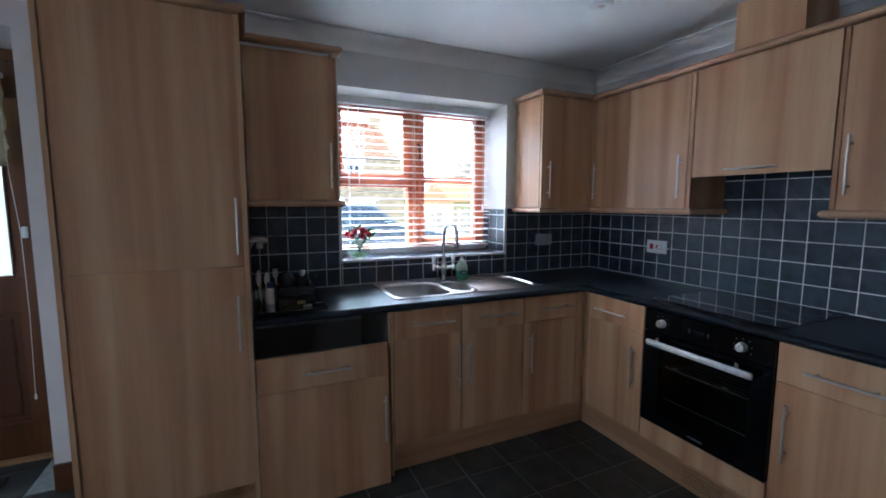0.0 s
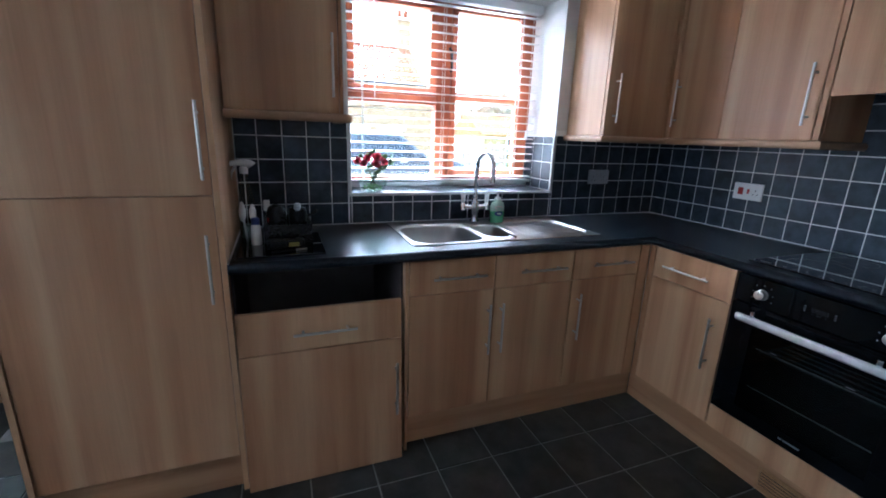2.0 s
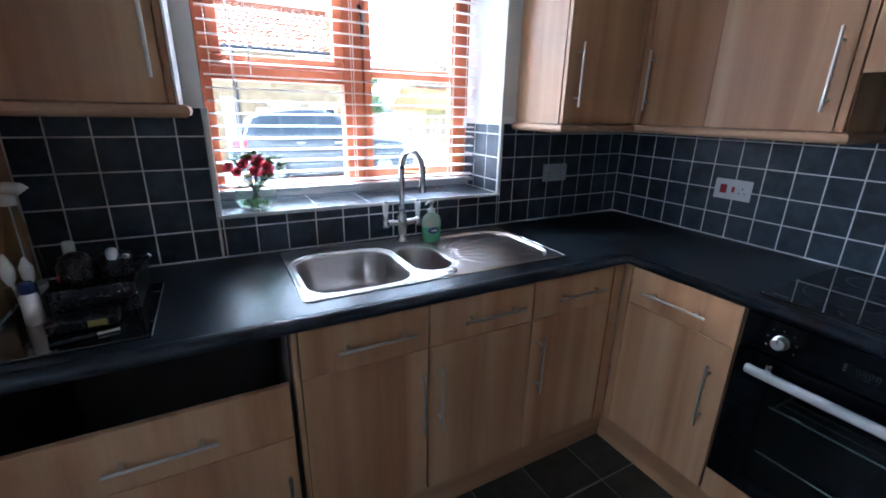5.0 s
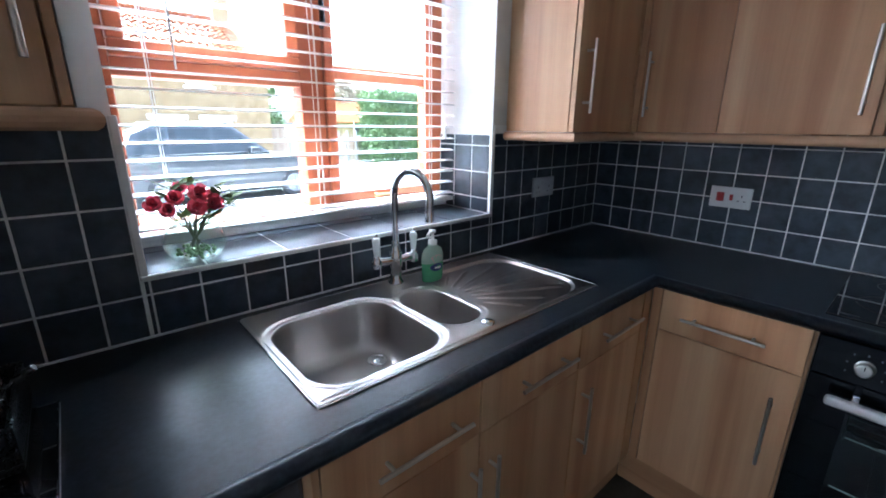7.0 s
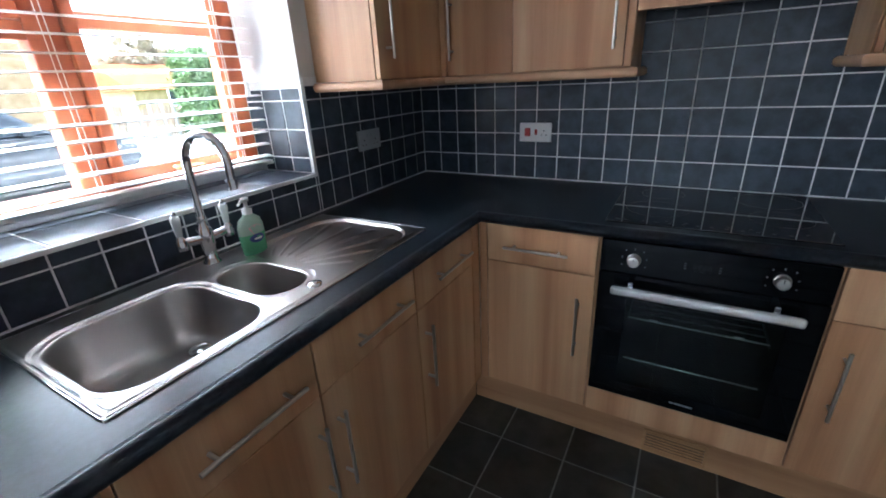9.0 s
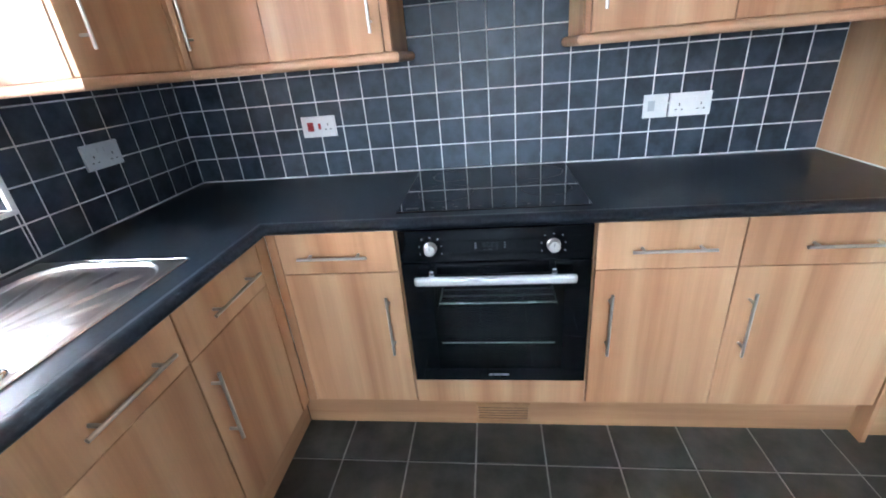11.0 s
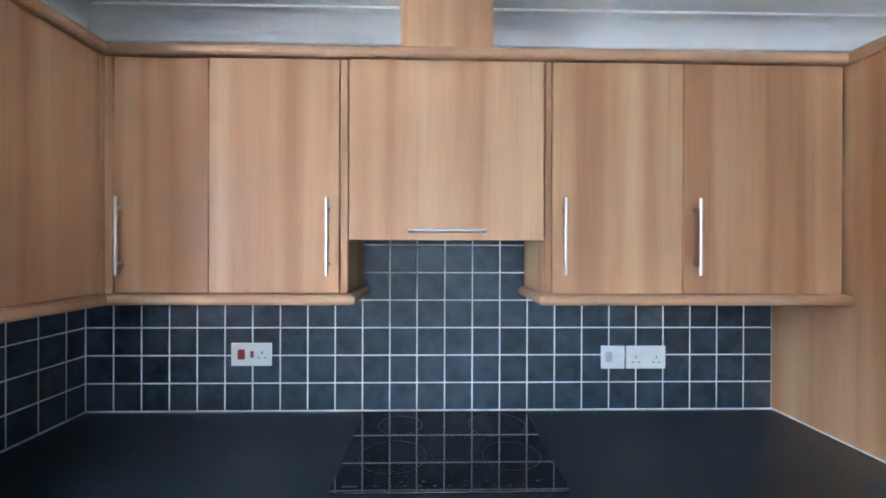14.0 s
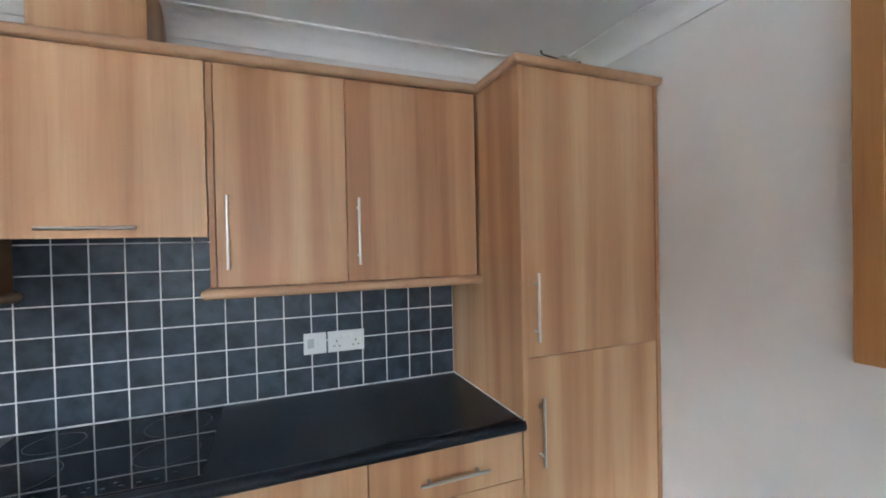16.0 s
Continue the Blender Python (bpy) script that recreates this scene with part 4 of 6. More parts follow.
def oven():
    u0, u1, d = 1.033, 1.630, DB + 0.004
    e = thing("built_in_oven", (-0.4, -1.33, 0.27), "black glass built-in electric oven with satin aluminium handle", "oven")
    bm = bmesh.new()
    for a in ((u0, u1, 0.05, 0.06, 0.275, 0.866), (u0, u0 + 0.012, 0.06, d - 0.025, 0.275, 0.866), (u1 - 0.012, u1, 0.06, d - 0.025, 0.275, 0.866), (u0 + 0.012, u1 - 0.012, 0.06, d - 0.025, 0.275, 0.287), (u0 + 0.012, u1 - 0.012, 0.06, d - 0.025, 0.735, 0.866)):
        wbox("e", *a, bm=bm)
    body = part("body", bm, BLACK_ENAMEL, e)
    part("control_panel", wbox("e", u0, u1, d - 0.022, d, 0.757, 0.867, 0.002, 2), OVEN_GLASS, e)
    for u in (1.134, 1.512):
        k = part("knob", lathe(spot("e", u, d, 0.807), [(0.001, 0.001), (0.021, 0.0005), (0.021, -0.004), (0.0185, -0.006), (0.0175, -0.024), (0.014, -0.026), (0.001, -0.0262)], 24, "x"), NICKEL, e, "satin nickel control knob", smooth=False)
        part("pointer", wbox("e", u - 0.001, u + 0.001, d + 0.0262, d + 0.0268, 0.810, 0.822), BLACK_PLASTIC, k)
        for j in range(7):
            a = radians(-30 + 40 * j)
            r = 0.036 if j % 2 else 0.04
            part("dial_mark", wbox("e", u + r * math.cos(a) - 0.002, u + r * math.cos(a) + 0.002, d + 0.0002, d + 0.0006, 0.807 + r * math.sin(a) - 0.002, 0.807 + r * math.sin(a) + 0.002), PRINT, e)
    scr = part("display", wbox("e", 1.272, 1.372, d + 0.0002, d + 0.0012, 0.795, 0.829), OVEN_GLASS, e)
    for j in range(4):
        u = 1.2975 + j * 0.0128
        bm = bmesh.new()
        for zz in (0.8065, 0.8135, 0.8205):
            wbox("e", u + 0.0012, u + 0.0078, d + 0.0013, d + 0.0017, zz - 0.0006, zz + 0.0006, bm=bm)
        for uu in (u + 0.0006, u + 0.0084):
            for zz in (0.8100, 0.8170):
                wbox("e", uu - 0.0006, uu + 0.0006, d + 0.0013, d + 0.0017, zz - 0.0026, zz + 0.0026, bm=bm)
        part("digit", bm, RING_PRINT, scr, "dim unlit number eight")
    for u in (1.302, 1.321, 1.341):
        part("button_mark", wbox("e", u - (0.006 if u == 1.321 else 0.002), u + (0.006 if u == 1.321 else 0.002), d + 0.0013, d + 0.0018, 0.7975, 0.7992), RING_PRINT, scr)
    for u in (1.276, 1.366):
        for zz in (0.804, 0.812, 0.820):
            part("button_mark", wbox("e", u - 0.003, u + 0.003, d + 0.0013, d + 0.0018, zz - 0.0015, zz + 0.0015), PRINT, scr)
    i0, i1, j0, j1 = u0 + 0.092, u1 - 0.080, 0.330, 0.668
    door_ob = part("door", framed("e", u0, u1, 0.275, 0.752, i0, i1, j0, j1, d - 0.022, d), OVEN_GLASS, e)
    part("door_window", wbox("e", i0 - 0.002, i1 + 0.002, d - 0.016, d - 0.006, j0 - 0.002, j1 + 0.002), OVEN_PANE, door_ob, "dark tinted oven window")
    bar = wbox("e", 1.078, 1.580, d + 0.030, d + 0.050, 0.694, 0.724, 0.0095, 4)
    h = part("handle", bar, ALUMINIUM, door_ob, "wide satin aluminium handle")
    for u in (1.135, 1.512):
        part("bracket", wbox("e", u - 0.008, u + 0.008, d - 0.001, d + 0.036, 0.706, 0.742, 0.003, 2), CHROME, h)
    for zz in (0.415, 0.580):
        part("shelf_rail", rod(spot("e", i0 + 0.012, d - 0.035, zz), spot("e", i1 - 0.018, d - 0.035, zz), 0.0022, 8), NICKEL, body, "thin bright shelf rail")
    r = bmesh.new()
    for k in range(7):
        rod(spot("e", u0 + 0.10, 0.24 + k * 0.045, 0.552), spot("e", u1 - 0.09, 0.24 + k * 0.045, 0.552), 0.0028, 6, bm=r)
    for u in (u0 + 0.10, u1 - 0.09):
        rod(spot("e", u, 0.20, 0.552), spot("e", u, 0.53, 0.552), 0.003, 6, bm=r)
    part("rack", r, DULL_WIRE, body, "dull wire oven rack")
    for u in (1.215, 1.450):
        part("hinge_clip", wbox("e", u - 0.012, u + 0.012, d - 0.0055, d - 0.004, 0.600, 0.6035, 0.0005), PRINT, door_ob)
    for a, b in ((1.300, 1.312), (1.316, 1.370)):
        part("badge", wbox("e", a, b, d + 0.0002, d + 0.0008, 0.2985, 0.3055), PRINT, door_ob)


oven()

# ---- wall units ----
DW, ZW0, ZW1 = 0.300, 1.378, 2.092
cabinet("wall_cabinet", "n", -0.724, -0.326, ZW0, ZW1, DW, [("door", -0.722, -0.326, ZW0, ZW1, ("v", -0.674, 1.442, 1.674))], "oak-veneer wall cabinet beside the window", "wall cabinets")
post2 = thing("corner_post", (-0.31, -0.31, ZW0), "oak-veneer corner post between the wall cabinets", "cabinet trim")
part("post", box((-0.325, -0.300, ZW0), (-0.301, -0.27, ZW1), 0.001), OAK, post2)
part("post", box((-0.3005, -0.3215, ZW0), (-0.27, -0.290, ZW1), 0.001), OAK, post2)
cabinet("wall_cabinet", "e", 0.322, 1.026, ZW0, ZW1, DW, [("door", 0.324, 0.606, ZW0, ZW1, ("v", 0.352, 1.435, 1.668)), ("door", 0.606, 1.000, ZW0, ZW1, ("v", 0.968, 1.435, 1.668)), ("filler", 1.001, 1.026, ZW0, ZW1, None)],
        "oak-veneer double wall cabinet in the corner", "wall cabinets")
hood = cabinet("extractor_cabinet", "e", 1.027, 1.627, 1.570, ZW1, DW, [("door", 1.028, 1.626, 1.541, 2.094, ("h", 1.571, 1.212, 1.445))], "short oak-veneer wall cabinet hiding the cooker hood", "wall cabinets")
part("hood_grille", wbox("e", 1.06, 1.60, 0.02, 0.265, 1.562, 1.5695), NICKEL, hood, "grey cooker hood filter")
cabinet("wall_cabinet", "e", 1.628, 2.574, ZW0, ZW1, DW, [("filler", 1.628, 1.648, ZW0, ZW1, None), ("door", 1.649, 2.058, ZW0, ZW1, ("v", 1.684, 1.438, 1.672)), ("door", 2.058, 2.563, ZW0, ZW1, ("v", 2.096, 1.438, 1.672))],
        "oak-veneer double wall cabinet beside the tall unit", "wall cabinets")
ZL0, ZL1 = 1.418, 2.135
left_wall_unit = cabinet("wall_cabinet", "n", -2.454, -2.018, ZL0, ZL1, DW, [("door", -2.452, -2.036, ZL0, ZL1, ("v", -2.060, 1.478, 1.706)), ("filler", -2.035, -2.018, ZL0, ZL1, None)],
                         "oak-veneer wall cabinet between the tall unit and the window", "wall cabinets")
part("side_panel", wbox("n", -2.0175, -2.012, 0.01, DW, ZL0, ZL1), PAINT, left_wall_unit, "pale side panel")

flue = thing("flue_box", (-0.13, -1.325, 2.093), "oak-veneer box casing around the extractor duct", "duct casing")
part("casing", wbox("e", 1.181, 1.472, 0.002, 0.262, 2.093, Z_CEIL - 0.001, 0.0015), OAK, flue)


# ---- tall units ----
def tall(wall, u0, u1, z_split, z_top, doors, handles, label, plinth_top):
    e = thing("tall_cabinet", spot(wall, (u0 + u1) / 2, 0.3, 0), label, "cabinet", "tall cabinets")
    part("side_panel", wbox(wall, u0, u0 + 0.018, 0.004, DB + 0.004, 0.002, z_top, 0.001), OAK, e)
    part("side_panel", wbox(wall, u1 - 0.018, u1, 0.004, DB + 0.004, 0.002, z_top, 0.001), OAK, e)
    part("carcass", wbox(wall, u0 + 0.0185, u1 - 0.0185, 0.006, DB - 0.0215, plinth_top, z_top - 0.001), OAK, e)
    for (a, b), (c, d), h in zip([doors] * 2, [(plinth_top + 0.004, z_split), (z_split, z_top)], handles):
        f = part("door", wbox(wall, a + GAP, b - GAP, DB - 0.019, DB, c + GAP, d - GAP, 0.0018, 2), OAK, e)
        bar_handle(wall, DB, h, f)


tall("n", -3.099, -2.456, 1.138, 2.150, (-3.079, -2.476), [("v", -2.504, 0.783, 1.016), ("v", -2.496, 1.190, 1.424)], "tall oak-veneer larder cabinet beside the back door", 0.155)
tall("e", 2.580, 3.206, 1.112, 2.118, (2.599, 3.187), [("v", 2.645, 0.748, 0.980), ("v", 2.632, 1.170, 1.400)], "tall oak-veneer cabinet at the end of the oven run", 0.155)
plinth("plinth", (-0.562, -3.187, 0.001), (-0.544, -2.599, 0.152), "oak-veneer plinth board under the tall end unit")

# ---- cornice and pelmet ----
ROUND = [(-0.02, 0), (0.012, 0), (0.020, 0.005), (0.0235, 0.012), (0.0235, 0.020), (0.020, 0.027), (0.012, 0.032), (-0.02, 0.032)]


def moulding(name, path, z, label):
    e = thing(name, (*path[0], z), label, "cabinet trim", name + " runs")
    part("moulding", sweep(path, [(o, z + h) for o, h in ROUND]), OAK_TRIM, e, smooth=False)


moulding("cornice", [(-0.726, -0.004), (-0.726, -0.302), (-0.302, -0.302), (-0.302, -2.578), (-0.598, -2.578), (-0.598, -3.206)], 2.0955, "rounded oak cornice along the tops of the cabinets")
moulding("cornice", [(-3.099, -0.598), (-2.454, -0.598), (-2.454, -0.302), (-2.012, -0.302), (-2.012, -0.004)], 2.152, "rounded oak cornice on the tall larder unit")
moulding("pelmet", [(-0.726, -0.012), (-0.726, -0.302), (-0.302, -0.302), (-0.302, -1.028), (-0.012, -1.028)], 1.345, "rounded oak pelmet under the corner wall cabinets")
moulding("pelmet", [(-0.012, -1.628), (-0.302, -1.628), (-0.302, -2.574)], 1.345, "rounded oak pelmet under the wall cabinets")
moulding("pelmet", [(-2.454, -0.302), (-2.012, -0.302), (-2.012, -0.012)], 1.385, "rounded oak pelmet under the wall cabinet by the window")


# ---- sockets ----
def plate(name, wall, u0, u1, z0, z1, label, mat=PLASTIC, d=0.0075):
    e = thing(name, spot(wall, (u0 + u1) / 2, d, z0), label, "socket", "sockets")
    part("plate", wbox(wall, u0, u1, d, d + 0.009, z0, z1, 0.0025, 2), mat, e)
    return e


def pins(wall, u, z, e, d=0.0166):
    for du, dz, w, h in ((0, 0.012, 0.0035, 0.009), (-0.011, -0.007, 0.007, 0.0035), (0.011, -0.007, 0.007, 0.0035)):
        part("pin_hole", wbox(wall, u + du - w / 2, u + du + w / 2, d, d + 0.0004, z + dz - h / 2, z + dz + h / 2), DARK, e)


s1 = plate("cooker_socket", "e", 0.540, 0.688, 1.080, 1.165, "white cooker switch with red rocker and socket on the tiles")
part("rocker", wbox("e", 0.565, 0.592, 0.0165, 0.0195, 1.105, 1.142, 0.002), RED, s1, "red rocker switch")
part("switch", wbox("e", 0.612, 0.624, 0.0165, 0.0195, 1.112, 1.136, 0.001), RED, s1)
pins("e", 0.654, 1.118, s1)
s2 = plate("fused_switch", "e", 1.919, 2.008, 1.066, 1.152, "white fused switch plate on the tiles")
part("rocker", wbox("e", 1.972, 1.986, 0.0165, 0.0195, 1.100, 1.122, 0.001), PLASTIC, s2)
part("fuse_holder", wbox("e", 1.935, 1.960, 0.0165, 0.0185, 1.092, 1.130, 0.001), GREY_PLATE, s2)
s3 = plate("double_socket", "e", 2.014, 2.164, 1.066, 1.152, "white double socket on the tiles")
for u in (2.050, 2.128):
    pins("e", u, 1.098, s3)
for u in (2.075, 2.103):
    part("switch", wbox("e", u - 0.006, u + 0.006, 0.0165, 0.0195, 1.118, 1.136, 0.001), PLASTIC, s3)
s4 = plate("double_socket", "n", -0.540, -0.392, 1.098, 1.182, "pale grey double socket on the tiles beside the window", GREY_PLATE)
for u in (-0.504, -0.428):
    pins("n", u, 1.128, s4)
for u in (-0.479, -0.453):
    part("switch", wbox("n", u - 0.006, u + 0.006, 0.0165, 0.0195, 1.150, 1.168, 0.001), GREY_PLATE, s4)

lamp = thing("ceiling_light", (-0.85, -0.90, Z_CEIL), "round white recessed ceiling downlight, switched off", "ceiling light")
part("rim", lathe((-0.85, -0.90, Z_CEIL - 0.012), [(0.030, 0.004), (0.048, 0.0), (0.054, 0.004), (0.056, 0.0115)], 28), PLASTIC, lamp, smooth=True)
part("reflector", lathe((-0.85, -0.90, Z_CEIL - 0.009), [(0.001, -0.004), (0.012, -0.005), (0.016, 0.0), (0.001, 0.001)], 20), NICKEL, lamp, "dull metal lamp face")

frame_ob = thing("wall_frame", (-1.5, -3.2, 1.18), "honey pine framed white board hanging on the wall", "framed board")
fb = bmesh.new()
for a in ((1.195, 1.258, 1.18, 2.24), (1.80, 1.863, 1.18, 2.24), (1.258, 1.80, 1.18, 1.243), (1.258, 1.80, 2.177, 2.24)):
    wbox("s", a[0], a[1], 0.001, 0.026, a[2], a[3], 0.003, 2, fb)
part("frame", fb, PINE, frame_ob)
part("board", wbox("s", 1.25, 1.81, 0.001, 0.012, 1.235, 2.185), GLOSS, frame_ob, "plain white board")

clip_ob = thing("cable_clip", (-0.604, -2.75, 2.1278), "small loose end of brown wire on top of the tall cabinet", "cable")
part("wire", tube([(-0.604, -2.668, 2.150), (-0.604, -2.670, 2.141), (-0.604, -2.676, 2.137), (-0.604, -2.70, 2.135), (-0.602, -2.74, 2.132), (-0.600, -2.78, 2.131), (-0.602, -2.81, 2.132), (-0.602, -2.835, 2.134)], 0.003, 6), BARK, clip_ob)
part("clip", box((-0.612, -2.815, 2.1278), (-0.592, -2.735, 2.138), 0.004, 2), NICKEL, clip_ob)
part("tab", box((-0.606, -2.775, 2.1375), (-0.598, -2.752, 2.147), 0.003, 2), NICKEL, clip_ob)


# ---- things on sill and worktop ----
def flower_vase():
    x, y, z = -1.832, 0.060, 1.0605
    e = thing("flower_vase", (x, y, z), "round glass vase of red flowers on the tiled sill", "vase")
    bm = lathe((x, y, z), [(0.034, 0), (0.056, 0.010), (0.071, 0.036), (0.072, 0.056), (0.062, 0.082), (0.047, 0.098), (0.050, 0.107), (0.047, 0.107), (0.044, 0.098), (0.059, 0.081), (0.069, 0.056), (0.068, 0.037), (0.053, 0.012), (0.026, 0.006)], 28)
    part("vase", bm, VASE_GLASS, e, smooth=True)
    fill = bmesh.new()
    rng = random.Random(4)
    for k in range(90):
        a, r, h = rng.uniform(0, 6.28), rng.uniform(0, 0.046), rng.uniform(0.013, 0.034)
        s = rng.uniform(0.003, 0.006)
        c = Vector((x + r * math.cos(a), y + r * math.sin(a), z + h))
        bmesh.ops.create_icosphere(fill, subdivisions=1, radius=s, matrix=Matrix.Translation(c))
    part("glass_pebbles", fill, PEBBLE, e, "green glass pebbles")
    heads = [(-0.074, -0.02, 0.150, 0.027), (-0.050, -0.038, 0.136, 0.024), (0.016, -0.03, 0.166, 0.034), (0.042, -0.045, 0.146, 0.029), (-0.012, 0.02, 0.176, 0.025), (0.004, -0.052, 0.138, 0.027), (-0.030, -0.012, 0.158, 0.026), (0.034, 0.014, 0.122, 0.022)]
    leaves = [(-0.035, 0.0, 0.185), (-0.015, 0.01, 0.19), (0.065, -0.01, 0.16), (0.085, -0.02, 0.135), (0.06, 0.0, 0.18), (0.055, -0.03, 0.125), (-0.045, 0.01, 0.165), (0.075, 0.01, 0.15), (-0.02, -0.02, 0.2), (0.01, 0.02, 0.195), (0.07, -0.03, 0.175), (0.095, -0.01, 0.15), (0.045, -0.04, 0.115), (-0.03, -0.05, 0.12), (0.03, 0.01, 0.105)]
    for hx, hy, hz, r in heads:
        top = Vector((x + hx, y + hy, z + hz))
        st = part("stem", tube([(x - hx * 0.3, y - hy * 0.3, z + 0.03), (x + hx * 0.25, y + hy * 0.25, z + 0.09), tuple(top - Vector((0, 0, 0.008)))], 0.0016, 6), STEM, e)
        bm = bmesh.new()
        out = Vector((hx * 3, hy * 3 - 0.25, 0.25)).normalized()
        q = out.to_track_quat("Z", "Y")
        for ring, (count, tilt, size) in enumerate(((6, 62, 1.0), (5, 38, 0.78), (4, 18, 0.5))):
            for k in range(count):
                a = 2 * math.pi * (k + 0.37 * ring) / count + rng.uniform(-0.15, 0.15)
                t = radians(tilt + rng.uniform(-9, 9))
                d = Vector((math.sin(t) * math.cos(a), math.sin(t) * math.sin(a), math.cos(t)))
                side = Vector((-math.sin(a), math.cos(a), 0))
                L, w = r * size * 0.9, r * size * 0.38
                pts = [Vector((0, 0, 0)), d * L * 0.45 + side * w, d * L * 0.9 + side * w * 0.8 + Vector((0, 0, 0.003)), d * L + Vector((0, 0, 0.004)), d * L * 0.9 - side * w * 0.8 + Vector((0, 0, 0.003)), d * L * 0.45 - side * w]
                mid = d * L * 0.55 - Vector((0, 0, 0.0035))
                vs = [bm.verts.new(top + q @ p) for p in pts]
                c = bm.verts.new(top + q @ mid)
                for j in range(6):
                    bm.faces.new((vs[j], vs[(j + 1) % 6], c))
        part("petals", bm, PETAL, st, "red anemone petals", smooth=True)
        part("flower_centre", lathe(top + out * 0.003, [(0.001, -0.002), (0.005, 0.001), (0.004, 0.004), (0.001, 0.005)], 8), DARK, st)
    for lx, ly, lz in leaves:
        tip = Vector((x + lx, y + ly, z + lz))
        st = part("stem", tube([(x, y, z + 0.05), (x + lx * 0.4, y + ly * 0.4, z + 0.1), tuple(tip)], 0.0013, 5), STEM, e)
        bm = bmesh.new()
        for k in range(6):
            a = rng.uniform(0, 6.28)
            d = Vector((math.cos(a), math.sin(a) * 0.7, rng.uniform(-0.3, 0.6))).normalized()
            side = d.cross(Vector((0, 0, 1))).normalized()
            L = rng.uniform(0.026, 0.052)
            vs = [bm.verts.new(tip + p) for p in (Vector((0, 0, 0)), d * L * 0.4 + side * L * 0.2, d * L * 0.75 + side * L * 0.14, d * L, d * L * 0.75 - side * L * 0.14, d * L * 0.4 - side * L * 0.2)]
            c = bm.verts.new(tip + d * L * 0.5 + Vector((0, 0, -0.003)))
            for j in range(6):
                bm.faces.new((vs[j], vs[(j + 1) % 6], c))
        part("leaf", bm, LEAF, st, smooth=True)


flower_vase()

board = thing("chopping_board", (-2.28, -0.35, 0.9097), "thin black glass chopping board on the worktop", "chopping board")
part("board", box((-2.432, -0.545, 0.9097), (-2.130, -0.195, 0.9167), 0.002, 2), BLACK_GLASS, board)
part("edge", box((-2.1297, -0.540, 0.911), (-2.1285, -0.200, 0.9160)), PRINT, board, "pale ground glass edge")


def spray_bottle():
    x, y, z = -2.408, -0.215, 0.9097
    e = thing("spray_bottle", (x, y, z), "clear spray bottle with white trigger head", "spray bottle")
    part("bottle", lathe((x, y, z), [(0.030, 0), (0.034, 0.005), (0.034, 0.115), (0.030, 0.160), (0.021, 0.205), (0.013, 0.245), (0.012, 0.268)], 20), VASE_GLASS, e, smooth=True)
    part("liquid", lathe((x, y, z + 0.004), [(0.028, 0), (0.031, 0.004), (0.031, 0.05), (0.030, 0.052)], 18), mottled("pale_liquid", (0.62, 0.66, 0.66), (0.68, 0.72, 0.72), 10, rough=0.2), e, smooth=True)
    part("dip_tube", rod((x, y, z + 0.01), (x, y, z + 0.265), 0.002, 6), PLASTIC, e)
    bm = lathe((x, y, z + 0.265), [(0.016, 0), (0.016, 0.022), (0.012, 0.028)], 16)
    tube([(x + 0.032, y, z + 0.296), (x + 0.026, y, z + 0.304), (x + 0.004, y, z + 0.309), (x - 0.028, y, z + 0.307), (x - 0.052, y, z + 0.303)], 0.017, 14, bm, 0.010)
    box((x - 0.066, y - 0.008, z + 0.293), (x - 0.050, y + 0.008, z + 0.311), 0.003, 1, bm)
    tube([(x - 0.03, y, z + 0.293), (x - 0.045, y, z + 0.268), (x - 0.048, y, z + 0.243)], 0.006, 8, bm, 0.003)
    part("trigger_head", bm, PLASTIC, e)


spray_bottle()


def jar_of_brushes():
    x, y, z = -2.402, -0.300, 0.9097
    e = thing("utensil_jar", (x, y, z), "clear jar holding white plastic brushes beside the tall unit", "jar")
    part("jar", lathe((x, y, z), [(0.026, 0), (0.029, 0.004), (0.029, 0.085), (0.027, 0.085), (0.027, 0.006), (0.002, 0.005)], 20), VASE_GLASS, e, smooth=True)
    for dx, dy, lean_x, h in ((-0.008, 0.004, -0.012, 0.165), (0.010, -0.004, 0.012, 0.155)):
        bm = rod((x + dx, y + dy, z + 0.008), (x + dx + lean_x * 0.6, y + dy, z + 0.09), 0.004, 8)
        lathe((x + dx + lean_x * 0.8, y + dy, z + 0.085), [(0.005, 0), (0.013, 0.02), (0.014, 0.045), (0.006, h - 0.092), (0.002, h - 0.085)], 12, bm=bm)
        part("brush", bm, PLASTIC, e, "white plastic brush", smooth=True)


jar_of_brushes()


def tube_bottle():
    x, y, z = -2.372, -0.365, 0.9167
    e = thing("white_bottle", (x, y, z), "small white plastic bottle with a dark blue cap", "bottle")
    part("bottle", lathe((x, y, z), [(0.018, 0), (0.020, 0.004), (0.018, 0.070), (0.014, 0.078)], 18), PLASTIC, e, smooth=True)
    part("cap", lathe((x, y, z + 0.0785), [(0.015, 0), (0.015, 0.022), (0.012, 0.026)], 16), LABEL_BLUE, e)


tube_bottle()


